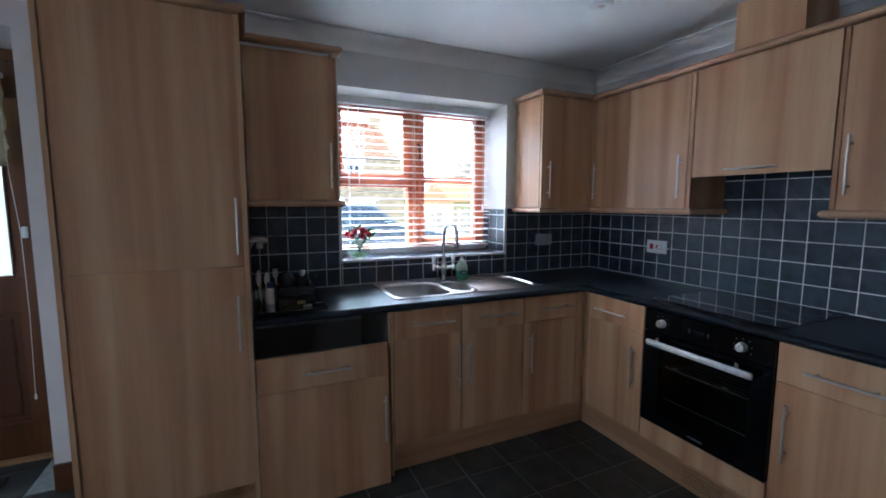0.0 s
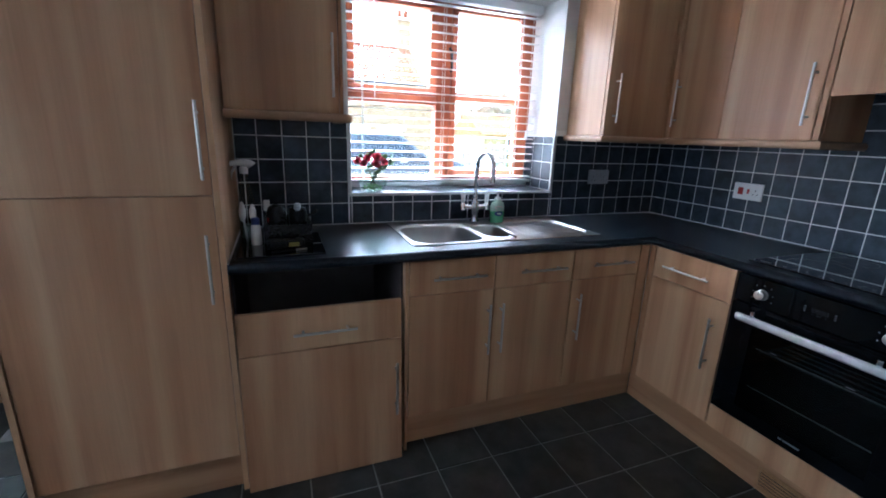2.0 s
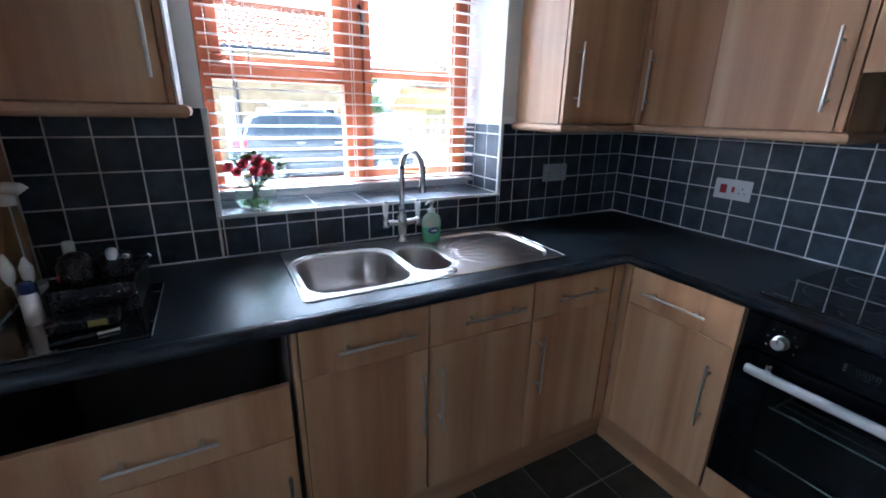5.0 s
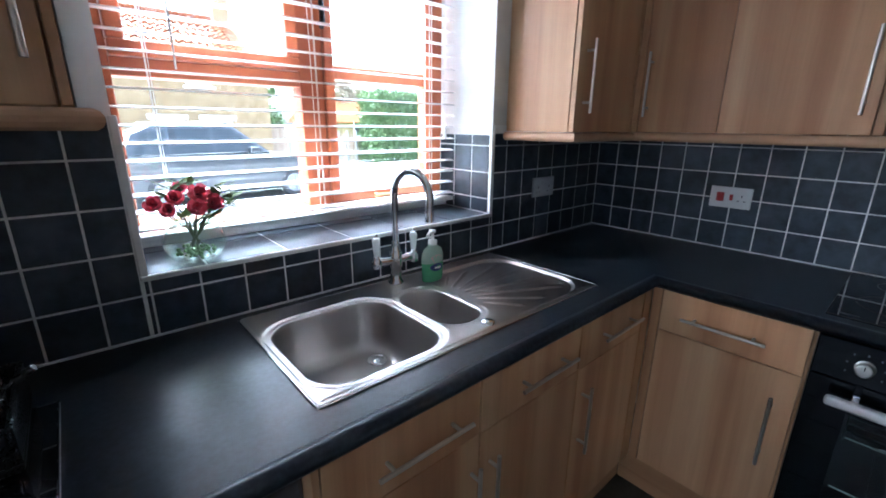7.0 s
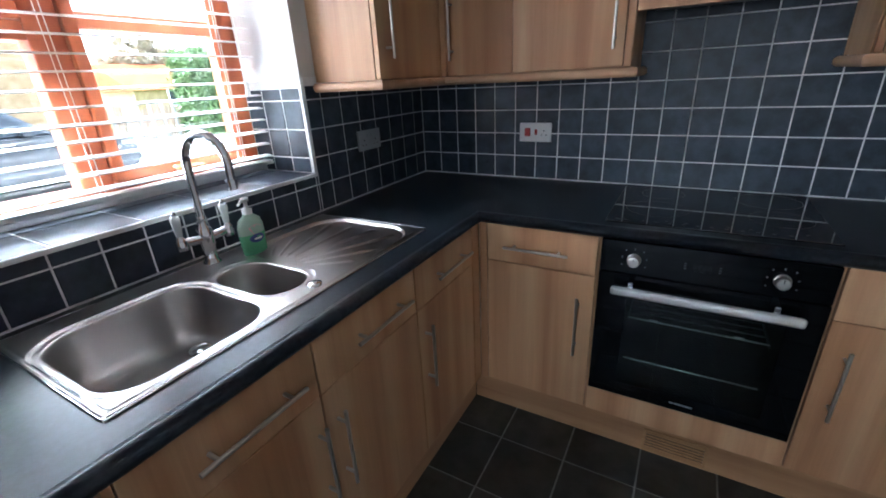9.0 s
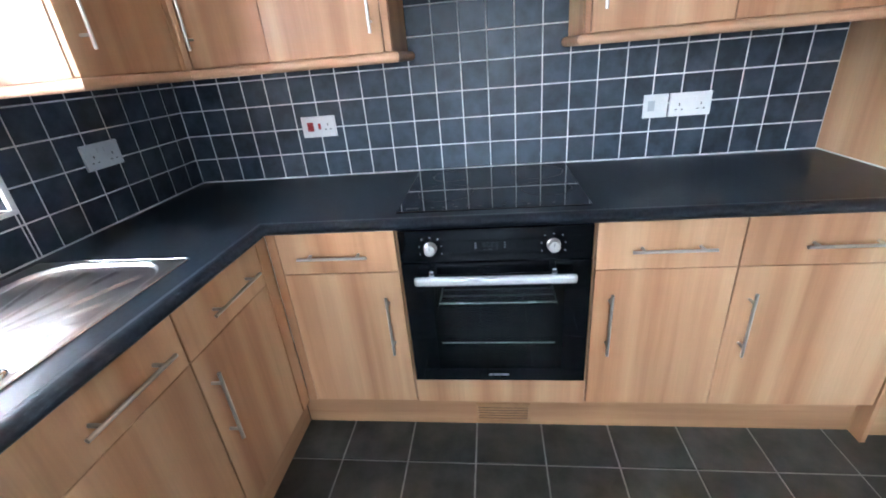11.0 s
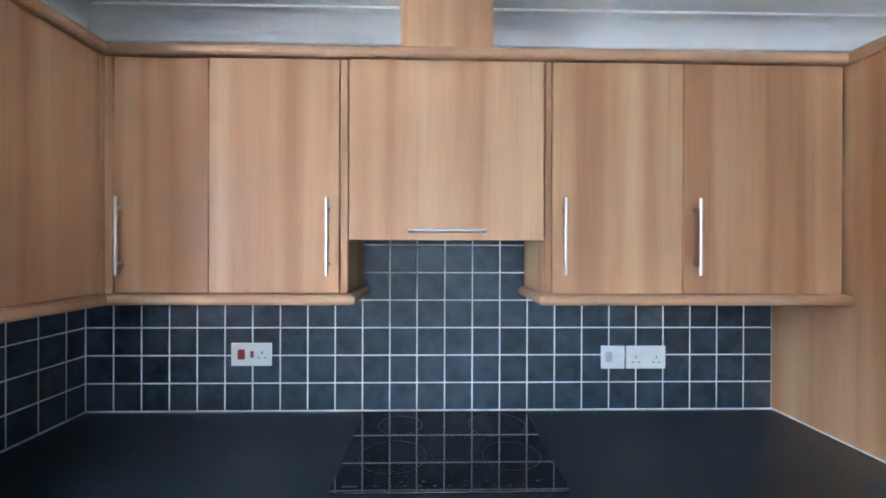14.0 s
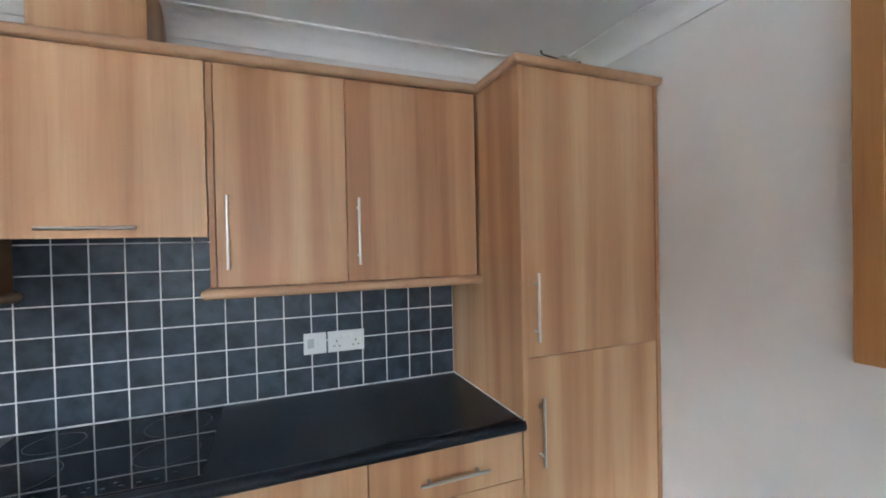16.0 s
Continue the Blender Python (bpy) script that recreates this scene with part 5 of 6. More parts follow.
def gadget():
    e = thing("gadget_caddy", (-2.26, -0.26, 0.9167), "black plastic caddy full of dark kitchen gadgets", "caddy")
    z = 0.9167
    bm = bmesh.new()
    for a, b in (((-2.345, -0.38, z), (-2.165, -0.15, z + 0.012)), ((-2.345, -0.38, z + 0.012), (-2.337, -0.15, z + 0.075)), ((-2.173, -0.38, z + 0.012), (-2.165, -0.15, z + 0.075)), ((-2.337, -0.158, z + 0.012), (-2.173, -0.15, z + 0.075)), ((-2.337, -0.38, z + 0.012), (-2.173, -0.372, z + 0.075))):
        box(a, b, 0.002, 1, bm)
    part("tray", bm, BLACK_PLASTIC, e)
    part("jug", lathe((-2.296, -0.285, z + 0.013), [(0.036, 0), (0.039, 0.01), (0.039, 0.095), (0.030, 0.118), (0.012, 0.128)], 20), BLACK_PLASTIC, e, "black plastic lidded jug", smooth=True)
    part("jug", lathe((-2.214, -0.275, z + 0.013), [(0.034, 0), (0.036, 0.01), (0.036, 0.100), (0.033, 0.112), (0.010, 0.116)], 20), BLACK_PLASTIC, e, "black plastic lidded jug", smooth=True)
    for k in range(4):
        part("band", lathe((-2.214, -0.275, z + 0.03 + k * 0.022), [(0.0362, 0), (0.0375, 0.002), (0.0362, 0.004)], 20), BLACK_PLASTIC, e)
    part("knob", lathe((-2.215, -0.30, z + 0.118), [(0.012, 0), (0.014, 0.012), (0.012, 0.026), (0.006, 0.030)], 14), GREY_PLATE, e, "pale grey knob", smooth=True)
    part("spout", tube([(-2.175, -0.28, z + 0.09), (-2.150, -0.285, z + 0.105), (-2.138, -0.288, z + 0.115)], 0.006, 8), BLACK_PLASTIC, e)
    brush = rod((-2.325, -0.19, z + 0.014), (-2.335, -0.155, z + 0.10), 0.006, 8)
    box((-2.348, -0.163, z + 0.095), (-2.322, -0.140, z + 0.140), 0.005, 2, brush)
    part("brush", brush, PLASTIC, e, "white handled brush")
    part("clip", box((-2.332, -0.31, z + 0.075), (-2.316, -0.27, z + 0.092), 0.003), RED, e, "red plastic clip")


gadget()
timer = thing("kitchen_scale", (-2.265, -0.43, 0.9167), "small black gadget with an amber screen on the board", "kitchen gadget")
part("body", box((-2.335, -0.458, 0.9167), (-2.200, -0.400, 0.946), 0.006, 2), BLACK_PLASTIC, timer)
part("screen", box((-2.257, -0.4592, 0.924), (-2.220, -0.4580, 0.940), 0.0003), LCD, timer, "amber liquid crystal screen")
pen = thing("pen", (-2.25, -0.49, 0.9167), "black and silver pen lying on the board", "pen")
part("barrel", rod((-2.315, -0.515, 0.921), (-2.235, -0.497, 0.921), 0.0042, 8), BLACK_PLASTIC, pen)
part("grip", rod((-2.235, -0.497, 0.921), (-2.195, -0.488, 0.921), 0.0040, 8), NICKEL, pen)


# ---- outside ----
ZG = -0.30
ground = tagged(part("ground", box((-160, WALL + 0.02, ZG - 0.2), (200, 400, ZG))
                     , PAVING), "pale paved ground running out to the horizon", "ground", kind="structure")
road = structure("road", [((-90, 7.6, ZG), (120, 12.2, ZG + 0.012))], ASPHALT, "grey asphalt village road")
kerb = structure("pavement", [((-90, 12.3, ZG), (120, 13.9, ZG + 0.10))], PAVING, "raised pale stone pavement")
lawn = structure("verge", [((9.0, 13.9, ZG), (60, 30, ZG + 0.06))], GRASS, "green grass verge beside the road")


def stone_house():
    y0, x0, x1, eave = 14.0, -9.0, 3.38, 3.22
    e = thing("stone_house", (-3.0, y0, ZG), "yellow stone cottage with orange pantile roof", "house")
    wins = [(-2.6, -1.75, 0.55, 1.78), (-0.02, 0.82, 0.55, 1.52), (1.32, 2.18, 0.55, 1.52), (1.0, 1.7, 2.50, 2.98)]
    bm = bmesh.new()
    xs = sorted({x0, x1, *[w[0] for w in wins], *[w[1] for w in wins]})
    for a, b in zip(xs, xs[1:]):
        holes = sorted([(w[2], w[3]) for w in wins if w[0] <= a and b <= w[1]])
        z = ZG
        for h0, h1 in holes + [(eave, eave)]:
            if h0 > z:
                box((a, y0, z), (b, y0 + 0.4, h0), bm=bm)
            z = h1
    box((x0, y0 + 6.0, ZG), (x1, y0 + 6.4, eave), bm=bm)
    for gx in (x0, x1 - 0.4):
        v = [bm.verts.new((gx + o, yy, zz)) for o in (0, 0.4) for yy, zz in ((y0 + 0.4, ZG), (y0 + 6.0, ZG), (y0 + 6.0, eave), (y0 + 3.2, eave + 1.75), (y0 + 0.4, eave))]
        bm.faces.new(v[:5])
        bm.faces.new(v[5:])
        for k in range(5):
            bm.faces.new((v[k], v[(k + 1) % 5], v[5 + (k + 1) % 5], v[5 + k]))
    part("wall", bm, STONE, e)
    for a, b, c, d in wins:
        fr = bmesh.new()
        for p, q in (((a, y0 + 0.05, c), (a + 0.09, y0 + 0.13, d)), ((b - 0.09, y0 + 0.05, c), (b, y0 + 0.13, d)), ((a + 0.09, y0 + 0.05, c), (b - 0.09, y0 + 0.13, c + 0.09)), ((a + 0.09, y0 + 0.05, d - 0.09), (b - 0.09, y0 + 0.13, d)), (((a + b) / 2 - 0.03, y0 + 0.05, c + 0.09), ((a + b) / 2 + 0.03, y0 + 0.13, d - 0.09))):
            box(p, q, bm=fr)
        box((a - 0.1, y0 - 0.04, d), (b + 0.1, y0 + 0.02, d + 0.14), bm=fr)
        w = part("window", fr, GLOSS, e, "white framed cottage window")
        part("pane", box((a + 0.09, y0 + 0.10, c + 0.09), (b - 0.09, y0 + 0.11, d - 0.09)), HOUSE_PANE, w)
        part("sill", box((a - 0.08, y0 - 0.08, c - 0.08), (b + 0.08, y0 + 0.05, c)), GLOSS, w)
    # roof of curved pantiles in courses
    bm = bmesh.new()
    run, rise, courses, wave = 3.35, 1.80, 15, 0.24
    n = int((x1 - 0.2 - x0) / wave) * 6
    for side in (1, -1):
        for c in range(courses):
            rows = []
            for f, lift in ((c / courses, 0.045), ((c + 1.05) / courses, 0.0)):
                row = []
                for k in range(n + 1):
                    x = x0 - 0.1 + (x1 - 0.1 - x0) * k / n
                    wv = 0.035 * math.sin(2 * math.pi * k / 6)
                    yy = y0 - 0.18 + run * f if side > 0 else y0 + 6.58 - run * f
                    row.append(bm.verts.new((x, yy, eave - 0.02 + rise * f + lift + wv)))
                rows.append(row)
            for k in range(n):
                bm.faces.new((rows[0][k], rows[0][k + 1], rows[1][k + 1], rows[1][k]))
    roof = part("roof", bm, PANTILE, e, "weathered orange pantile roof")
    part("ridge", rod((x0 - 0.1, y0 + 3.2, eave + 1.80), (x1 - 0.18, y0 + 3.2, eave + 1.80), 0.12, 10), PANTILE, roof)
    ch = box((2.75, y0 + 2.9, eave + 1.2), (3.3, y0 + 3.5, eave + 2.75), 0.01)
    box((2.70, y0 + 2.85, eave + 2.75), (3.35, y0 + 3.55, eave + 2.87), 0.01, 1, ch)
    chim = part("chimney", ch, STONE, roof, "stone chimney stack")
    for cx in (2.88, 3.14):
        part("pot", lathe((cx, y0 + 3.2, eave + 2.87), [(0.10, 0), (0.12, 0.05), (0.09, 0.35), (0.11, 0.38)], 12), PANTILE, chim)
    part("gutter", rod((x0, y0 - 0.16, eave - 0.03), (x1 + 0.1, y0 - 0.16, eave - 0.03), 0.055, 8), BLACK_PLASTIC, e)
    part("downpipe", rod((-0.98, y0 - 0.06, ZG), (-0.98, y0 - 0.06, eave - 0.05), 0.04, 8), BLACK_PLASTIC, e)
    part("door", box((-1.45, y0 + 0.02, ZG + 0.1), (-1.1, y0 - 0.02, 1.75), 0.01), mottled("pale_blue_door", (0.36, 0.45, 0.55), (0.4, 0.5, 0.6), 3, rough=0.4), e, "pale blue painted door")


stone_house()


def estate_car():
    L0, y0, w = -1.48, 9.1, 1.82
    e = thing("parked_car", (0.7, y0 + w / 2, ZG + 0.012), "dark blue-grey estate car parked on the road", "car")
    g = ZG + 0.012

    def shell(profile, ya, yb, tuck=0.0, z_tuck=9.0):
        bm = bmesh.new()
        sides = []
        for yy, s in ((ya, 1), (yb, -1)):
            sides.append([bm.verts.new((L0 + x, yy + s * tuck * max(0.0, (z - z_tuck) / 0.6), g + z)) for x, z in profile])
        bm.faces.new(sides[0])
        bm.faces.new(sides[1])
        k = len(profile)
        for j in range(k):
            bm.faces.new((sides[0][j], sides[0][(j + 1) % k], sides[1][(j + 1) % k], sides[1][j]))
        return bm
    low = shell([(0.05, 0.30), (0.0, 0.55), (0.03, 0.92), (0.15, 1.06), (3.05, 1.04), (3.9, 0.96), (4.32, 0.82), (4.45, 0.60), (4.42, 0.32), (4.2, 0.22), (0.2, 0.22)], y0, y0 + w)
    bmesh.ops.bevel(low, geom=low.edges[:], offset=0.06, segments=3, affect="EDGES")
    part("body", low, CAR_PAINT, e, smooth=True)
    top = shell([(0.16, 1.03), (0.42, 1.52), (0.75, 1.66), (1.7, 1.71), (2.35, 1.64), (3.12, 1.03)], y0 + 0.06, y0 + w - 0.06, 0.24, 1.05)
    bmesh.ops.bevel(top, geom=top.edges[:], offset=0.05, segments=2, affect="EDGES")
    part("roof", top, CAR_PAINT, e, smooth=True)
    for xs in ([(0.42, 1.10), (0.60, 1.50), (1.02, 1.58), (1.02, 1.10)], [(1.08, 1.10), (1.08, 1.58), (1.85, 1.60), (1.85, 1.10)], [(1.92, 1.10), (1.92, 1.60), (2.28, 1.56), (2.88, 1.10)]):
        bm = bmesh.new()
        f = [bm.verts.new((L0 + x, y0 + 0.054 + 0.24 * (z - 1.05) / 0.6, g + z)) for x, z in xs]
        b = [bm.verts.new(v.co + Vector((0, 0.02, 0))) for v in f]
        bm.faces.new(f)
        bm.faces.new(b)
        for j in range(4):
            bm.faces.new((f[j], f[(j + 1) % 4], b[(j + 1) % 4], b[j]))
        part("side_window", bm, CAR_GLASS, e)
    rail = rod((L0 + 0.6, y0 + 0.30, g + 1.69), (L0 + 2.2, y0 + 0.30, g + 1.72), 0.02, 8)
    part("roof_rail", rail, NICKEL, e)
    for x in (0.85, 3.55):
        for yy in (y0 - 0.01, y0 + w - 0.21):
            wh = part("wheel", lathe((L0 + x, yy, g + 0.335), [(0.18, 0), (0.31, 0.0), (0.335, 0.03), (0.335, 0.19), (0.31, 0.22), (0.18, 0.22)], 28, "y"), TYRE, e, smooth=False)
            rim = lathe((L0 + x, yy + (-0.004 if yy < y0 + 1 else 0.224), g + 0.335), [(0.215, 0), (0.21, 0.008), (0.05, 0.015), (0.01, 0.012)], 24, "y")
            for k in range(5):
                a = 2 * math.pi * k / 5
                tube([(L0 + x, yy - 0.006, g + 0.335), (L0 + x + 0.19 * math.cos(a), yy - 0.006, g + 0.335 + 0.19 * math.sin(a))], 0.028, 6, rim)
            part("rim", rim, mottled("alloy_rim", (0.2, 0.2, 0.21), (0.25, 0.25, 0.26), 8, rough=0.4, metal=0.4), wh, "silver alloy rim")
    part("tail_light", box((L0 - 0.006, y0 - 0.006, g + 0.88), (L0 + 0.28, y0 + 0.14, g + 1.02), 0.02, 2), TAIL_RED, e, "red tail light")
    part("headlight", box((L0 + 4.1, y0 - 0.004, g + 0.70), (L0 + 4.40, y0 + 0.3, g + 0.84), 0.02, 2), CHROME, e)
    part("mirror", box((L0 + 2.55, y0 - 0.18, g + 1.06), (L0 + 2.75, y0 + 0.05, g + 1.20), 0.03, 2), CAR_PAINT, e)
    for x in (1.35, 2.25):
        part("door_handle", box((L0 + x, y0 - 0.015, g + 0.93), (L0 + x + 0.2, y0 + 0.01, g + 0.96), 0.006), NICKEL, e)


estate_car()


def picket_fence():
    e = thing("picket_fence", (6.5, 17.5, ZG), "weathered grey wooden fence with pale capped posts across the road", "fence")
    for k in range(40):
        x = 4.4 + k * 0.115
        h = 1.05 + 0.25 * math.sin(k * 0.45) * 0.4
        part("board", box((x, 17.5, ZG), (x + 0.095, 17.53, ZG + 0.15 + h), 0.004), FENCE_WOOD, e)
    for k in range(11):
        x = 4.4 + k * 0.46
        part("post", box((x, 17.40, ZG), (x + 0.09, 17.49, ZG + 1.45), 0.01), PALE_POST, e, "pale painted fence post")
    part("rail", box((4.4, 17.46, ZG + 0.5), (9.0, 17.5, ZG + 0.58)), FENCE_WOOD, e)


picket_fence()


def leafy(name, centre, size, count, leaf, mat, label, category, trunk=None, seed=1, boxy=False):
    e = thing(name, (centre[0], centre[1], ZG), label, category)
    rng = random.Random(seed)
    verts, faces = [], []
    lumps = [(Vector((rng.gauss(0, 0.36), rng.gauss(0, 0.36), rng.gauss(0, 0.32))), rng.uniform(0.28, 0.5)) for _ in range(11)]
    for _ in range(count):
        if boxy:
            p = Vector((rng.uniform(-1, 1), rng.uniform(-1, 1), rng.uniform(-1, 1)))
            k = max(range(3), key=lambda i: abs(p[i]))
            p[k] = math.copysign(rng.uniform(0.62, 1.04), p[k])
        else:
            c, r = lumps[rng.randrange(11)]
            d = Vector((rng.gauss(0, 1), rng.gauss(0, 1), rng.gauss(0, 1))).normalized()
            p = c + d * r * rng.uniform(0.7, 1.05)
        p = Vector((centre[0] + p.x * size[0], centre[1] + p.y * size[1], centre[2] + p.z * size[2]))
        a, b = Vector((rng.gauss(0, 1), rng.gauss(0, 1), rng.gauss(0, 1))).normalized(), Vector((rng.gauss(0, 1), rng.gauss(0, 1), rng.gauss(0, 1)))
        b = (b - a * b.dot(a)).normalized()
        s = leaf * rng.uniform(0.6, 1.3)
        i = len(verts)
        verts += [p - a * s, p + b * s * 0.5, p + a * s, p - b * s * 0.5]
        faces.append((i, i + 1, i + 2, i + 3))
    me = bpy.data.meshes.new("crown")
    me.from_pydata([v - e.location for v in verts], [], faces)
    me.materials.append(mat)
    c = new("crown", me)
    c.parent = e
    tagged(c, kind="stuff")
    if trunk:
        top = centre[2]
        bm = tube([(centre[0], centre[1], ZG), (centre[0] + 0.1, centre[1], (ZG + top) / 2), (centre[0], centre[1], top)], trunk, 10, taper=trunk * 0.4)
        for k in range(6):
            a = k * 1.05
            tube([(centre[0], centre[1], top - 0.5 * size[2]), (centre[0] + 0.4 * size[0] * math.cos(a), centre[1] + 0.4 * size[1] * math.sin(a), top + 0.25 * size[2] * math.sin(k * 2.0))], trunk * 0.4, 6, bm, trunk * 0.1)
        part("trunk", bm, BARK, e)
    return e


leafy("hedge", (10.15, 16.6, 1.3), (1.45, 0.9, 1.6), 24000, 0.085, HEDGE, "clipped bright green conifer hedge beside the road", "hedge", boxy=True, trunk=0.12, seed=3)
leafy("tree", (15.0, 31.0, 3.0), (2.6, 2.2, 1.7), 7000, 0.24, TREE_LEAF, "brownish early-leafed tree beyond the fence", "tree", trunk=0.25, seed=5)
leafy("shrub", (4.8, 19.6, 1.5), (1.3, 1.0, 1.2), 2500, 0.12, HEDGE, "light green shrub beside the stone house", "shrub", trunk=0.08, seed=8)


def far_house(x, y, w, label):
    e = thing("far_house", (x, y, ZG), label, "house", "far houses")
    eave = 1.6
    part("wall", box((x, y, ZG), (x + w, y + 6, eave)), STONE, e)
    bm = bmesh.new()
    v = [bm.verts.new(p) for p in ((x - 0.3, y - 0.3, eave), (x + w + 0.3, y - 0.3, eave), (x + w + 0.3, y + 3, eave + 1.5), (x - 0.3, y + 3, eave + 1.5), (x - 0.3, y + 6.3, eave), (x + w + 0.3, y + 6.3, eave))]
    for f in ((0, 1, 2, 3), (3, 2, 5, 4), (0, 3, 4), (1, 5, 2), (0, 4, 5, 1)):
        bm.faces.new([v[k] for k in f])
    part("roof", bm, PANTILE, e, "orange tiled roof")
    for k in range(3):
        a = x + w * (0.15 + 0.28 * k)
        wn_ = part("window", box((a, y - 0.05, 0.6), (a + 1.0, y + 0.02, 1.7), 0.02), GLOSS, e)
        part("pane", box((a + 0.1, y - 0.06, 0.7), (a + 0.9, y - 0.051, 1.6)), HOUSE_PANE, wn_)


far_house(11.5, 26.0, 12.0, "far pale house with an orange roof")
far_house(24.0, 22.0, 12.0, "far pale house with an orange roof")
gate = thing("wooden_gate", (4.4, 15.2, ZG), "brown wooden gate beside the stone house", "gate")
for k in range(9):
    part("board", box((3.44 + k * 0.10, 15.2, ZG + 0.05), (3.535 + k * 0.10, 15.23, ZG + 1.65), 0.004), FENCE_WOOD, gate)
part("rail", box((3.44, 15.17, ZG + 0.4), (4.34, 15.2, ZG + 0.5)), FENCE_WOOD, gate)

# ---- tiles, each a piece of its wall or of the floor ----
tile_meshes = {}


def tile(w, h, t, mat, bev=0.0014):
    """A flat tile in x and z, t thick towards -y, shared by size."""
    key = (round(w, 4), round(h, 4), t, mat.name)
    if key not in tile_meshes:
        bm = bmesh.new()
        b = bev
        back = [bm.verts.new(p) for p in ((0, 0, 0), (w, 0, 0), (w, 0, h), (0, 0, h))]
        mid = [bm.verts.new((v.co.x, -t + b, v.co.z)) for v in back]
        frt = [bm.verts.new(p) for p in ((b, -t, b), (w - b, -t, b), (w - b, -t, h - b), (b, -t, h - b))]
        for r, s in ((back, mid), (mid, frt)):
            for k in range(4):
                bm.faces.new((r[k], r[(k + 1) % 4], s[(k + 1) % 4], s[k]))
        bm.faces.new(frt)
        finish(bm)
        me = bpy.data.meshes.new("tile")
        bm.to_mesh(me)
        bm.free()
        me.materials.append(mat)
        tile_meshes[key] = me
    return tile_meshes[key]


PITCH, JOINT, T0, TT = 0.1032, 0.0048, 0.0058, 0.0075


def cells(a, b, first, pitch):
    """Cut a stretch a..b into tiles with joints at first + k * pitch."""
    k = math.ceil((a - first) / pitch + 0.08)
    marks = [a]
    while first + k * pitch < b - 0.01:
        marks.append(first + k * pitch)
        k += 1
    marks.append(b)
    return list(zip(marks, marks[1:]))


def tiling(parent, where, u0, u1, z0, z1, ufirst, zfirst=0.9105, mat=TILE, pitch=PITCH):
    """Tiles over a stretch of wall. where: (u, z) -> place and turn of a tile's lower corner."""
    for a, b in cells(u0, u1, ufirst, pitch):
        for c, d in cells(z0, z1, zfirst, PITCH):
            if b - a < 0.012 or d - c < 0.012:
                continue
            o = new("tile", tile(b - a - JOINT, d - c - JOINT, TT, mat))
            place, turn = where(a + JOINT / 2, c + JOINT / 2)
            o.location, o.rotation_euler = place, (0, 0, turn)
            o.parent = parent


def grout_sheet(parent, a, b):
    g = part("grout", box(a, b), GROUT)
    g.parent = parent


HALF = math.pi / 2
east = lambda u, z: ((0.0, -u, z), -HALF)
north = lambda u, z: ((u, 0.0, z), 0.0)
grout_sheet(wall_east, (-T0, -2.578, 0.9), (0.02, -0.001, 1.605))
tiling(wall_east, east, 0.006, 1.2255, 0.9105, 1.60, 0.0052, pitch=0.1017)
tiling(wall_east, east, 1.2255, 2.579, 0.9105, 1.60, 1.2255, pitch=0.1037)
grout_sheet(wall_north, (WIN[1] + 0.008, -T0, 0.9), (-T0, 0.02, 1.40))
grout_sheet(wall_north, (WIN[0] - 0.008, -T0, 0.9), (WIN[1] + 0.008, 0.02, WIN[2] - 0.003))
grout_sheet(wall_north, (-2.454, -T0, 0.9), (WIN[0] - 0.008, 0.02, 1.412))
tiling(wall_north, north, WIN[1] + 0.008, -0.008, 0.9105, 1.372, -0.0885, pitch=0.1046)
tiling(wall_north, north, WIN[0] - 0.004, WIN[1] + 0.008, 0.9105, WIN[2] - 0.003, -1.636, pitch=0.1043)
tiling(wall_north, north, -2.453, WIN[0] - 0.008, 0.9105, 1.412, -2.044, pitch=0.1055)
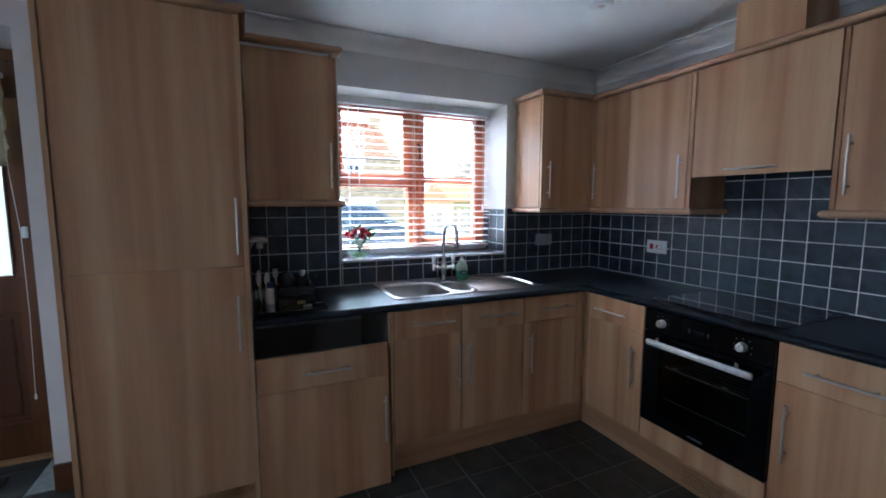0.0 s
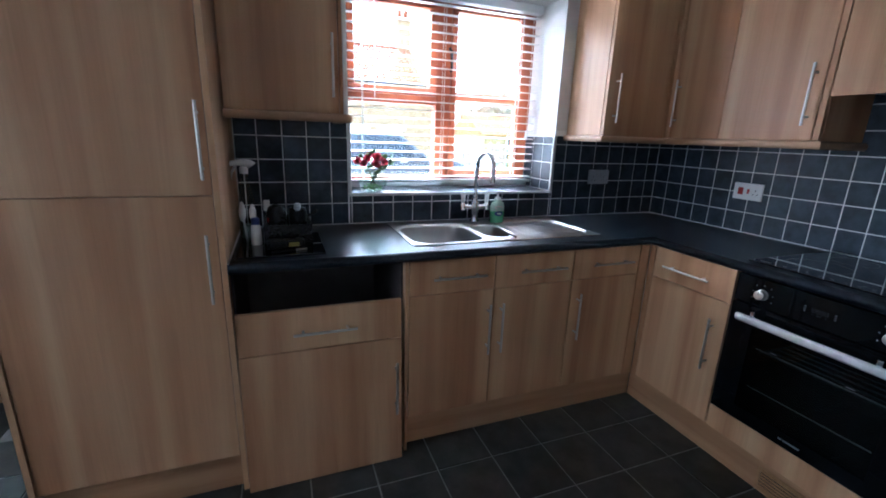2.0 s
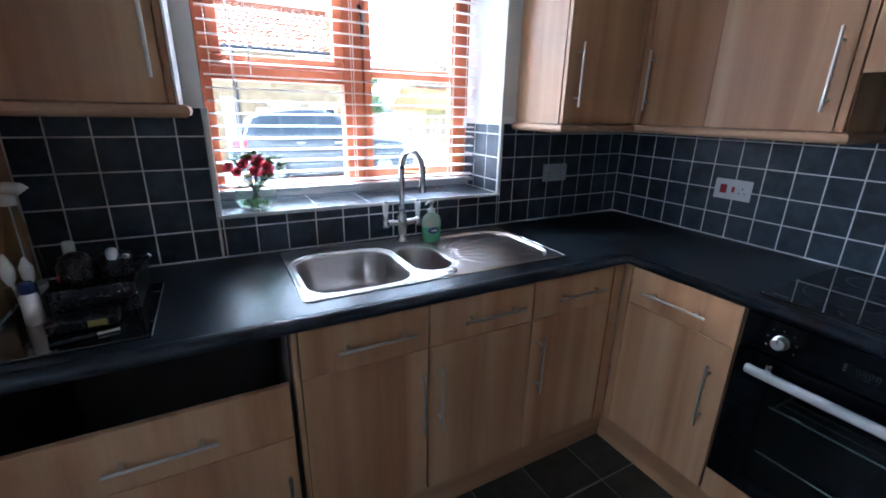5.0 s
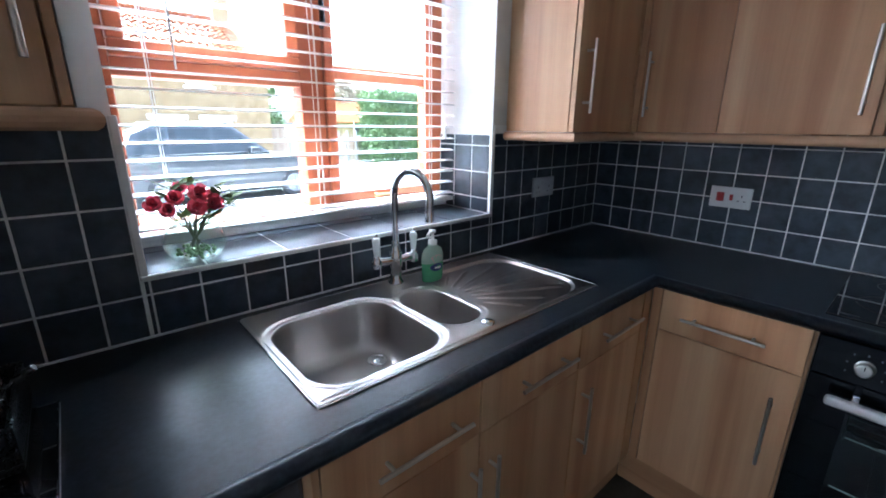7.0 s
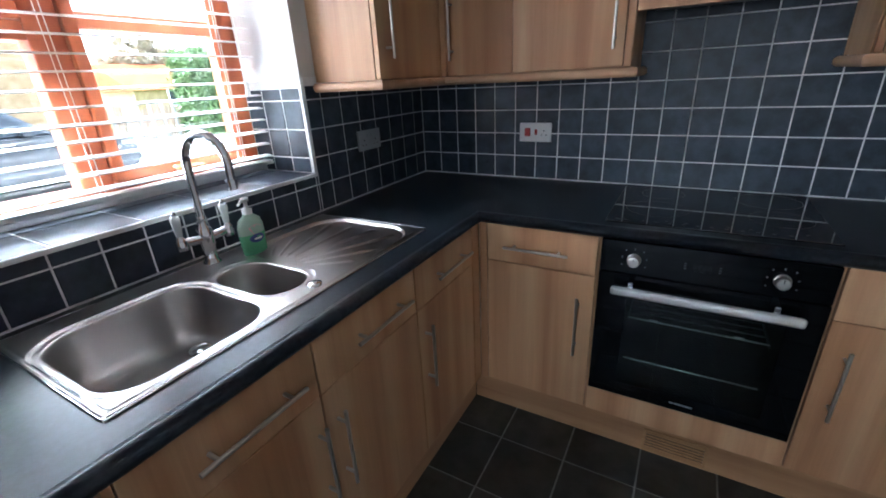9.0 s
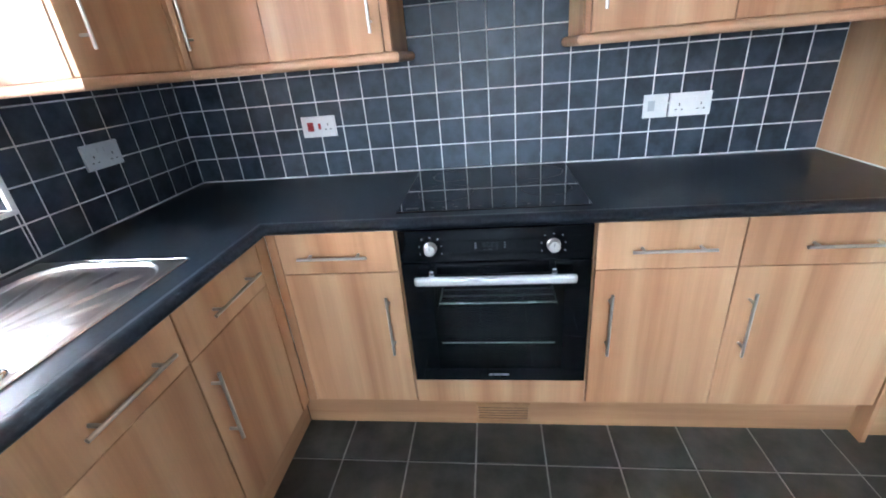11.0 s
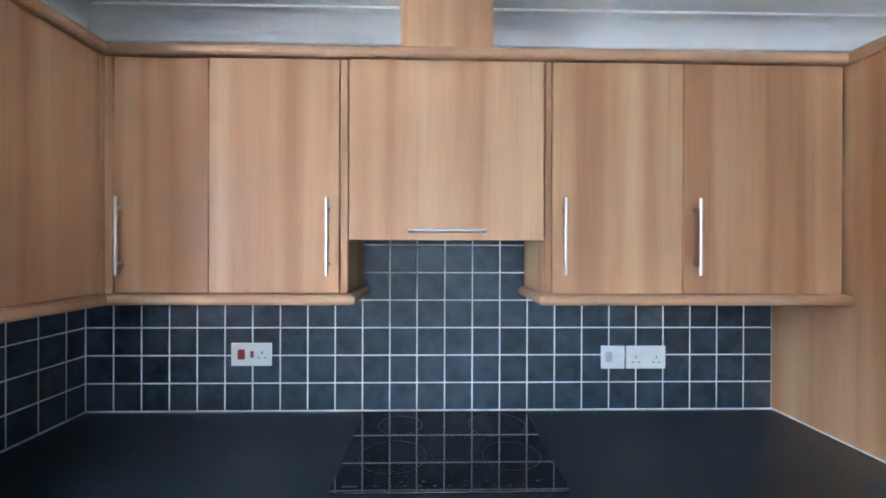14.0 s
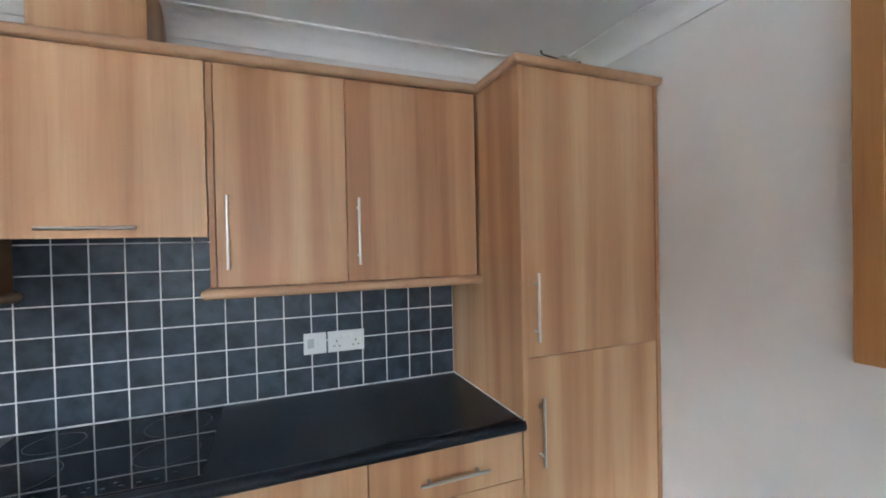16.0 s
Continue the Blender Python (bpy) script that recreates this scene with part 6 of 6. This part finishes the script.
# recess sides and sill
for sgn, x in ((1, WIN[1]), (-1, WIN[0])):
    grout_sheet(wall_north, (x - T0 if sgn > 0 else x - 0.01, 0.004, WIN[2] + 0.008), (x + 0.01 if sgn > 0 else x + T0, 0.299, 1.366))
for a, b in cells(0.006, 0.298, 0.0, PITCH):
    for c, d in cells(WIN[2] + 0.008, 1.366, 0.9105, PITCH):
        if b - a < 0.012 or d - c < 0.012:
            continue
        for x, ang in ((WIN[1], -HALF), (WIN[0], HALF)):
            o = new("tile", tile(b - a - JOINT, d - c - JOINT, TT, TILE))
            o.location = (x, (b - JOINT / 2) if ang < 0 else (a + JOINT / 2), c + JOINT / 2)
            o.rotation_euler = (0, 0, ang)
            o.parent = wall_north
grout_sheet(wall_north, (WIN[0] + 0.001, 0.0, WIN[2] - 0.02), (WIN[1] - 0.001, 0.30, WIN[2] + T0))
for a, b in cells(WIN[0] + 0.008, WIN[1] - 0.008, WIN[1] - 0.008 - 0.20, 0.2045):
    for c, d in ((0.004, 0.208), (0.208, 0.299)):
        o = new("tile", tile(b - a - JOINT, d - c - JOINT, TT, TILE))
        o.location, o.rotation_euler = (a + JOINT / 2, c + JOINT / 2, WIN[2]), (-HALF, 0, 0)
        o.parent = wall_north
trim = bmesh.new()
for a, b in (((WIN[0] - 0.008, -0.0095, WIN[2] - 0.003), (WIN[1] + 0.008, 0.003, WIN[2] + 0.0085)), ((WIN[1] - 0.0085, -0.0095, WIN[2] + 0.0085), (WIN[1] + 0.008, 0.004, 1.372)), ((WIN[0] - 0.008, -0.0095, WIN[2] + 0.0085), (WIN[0] + 0.0085, 0.004, 1.412))):
    box(a, b, 0.003, 2, trim)
tagged(part("tile_trim", trim, GLOSS), "white plastic tile edging round the window recess", "trim", kind="structure")

FP, FJ = 0.2517, 0.006
for a, b in cells(X_WEST, -0.45, -0.722, FP):
    for c, d in cells(Y_SOUTH, 0.37, -0.737, FP):
        if (c > -0.02 and not (DOOR[0] - 0.02 < a and b < DOOR[1] + 0.02)):
            continue
        if d > -0.45 and a > -3.05 and c < -0.02:
            continue
        o = new("tile", tile(b - a - FJ, d - c - FJ, 0.004, FLOOR_TILE, 0.0018))
        o.location, o.rotation_euler = (a + FJ / 2, c + FJ / 2, -0.004), (-HALF, 0, 0)
        o.parent = floor
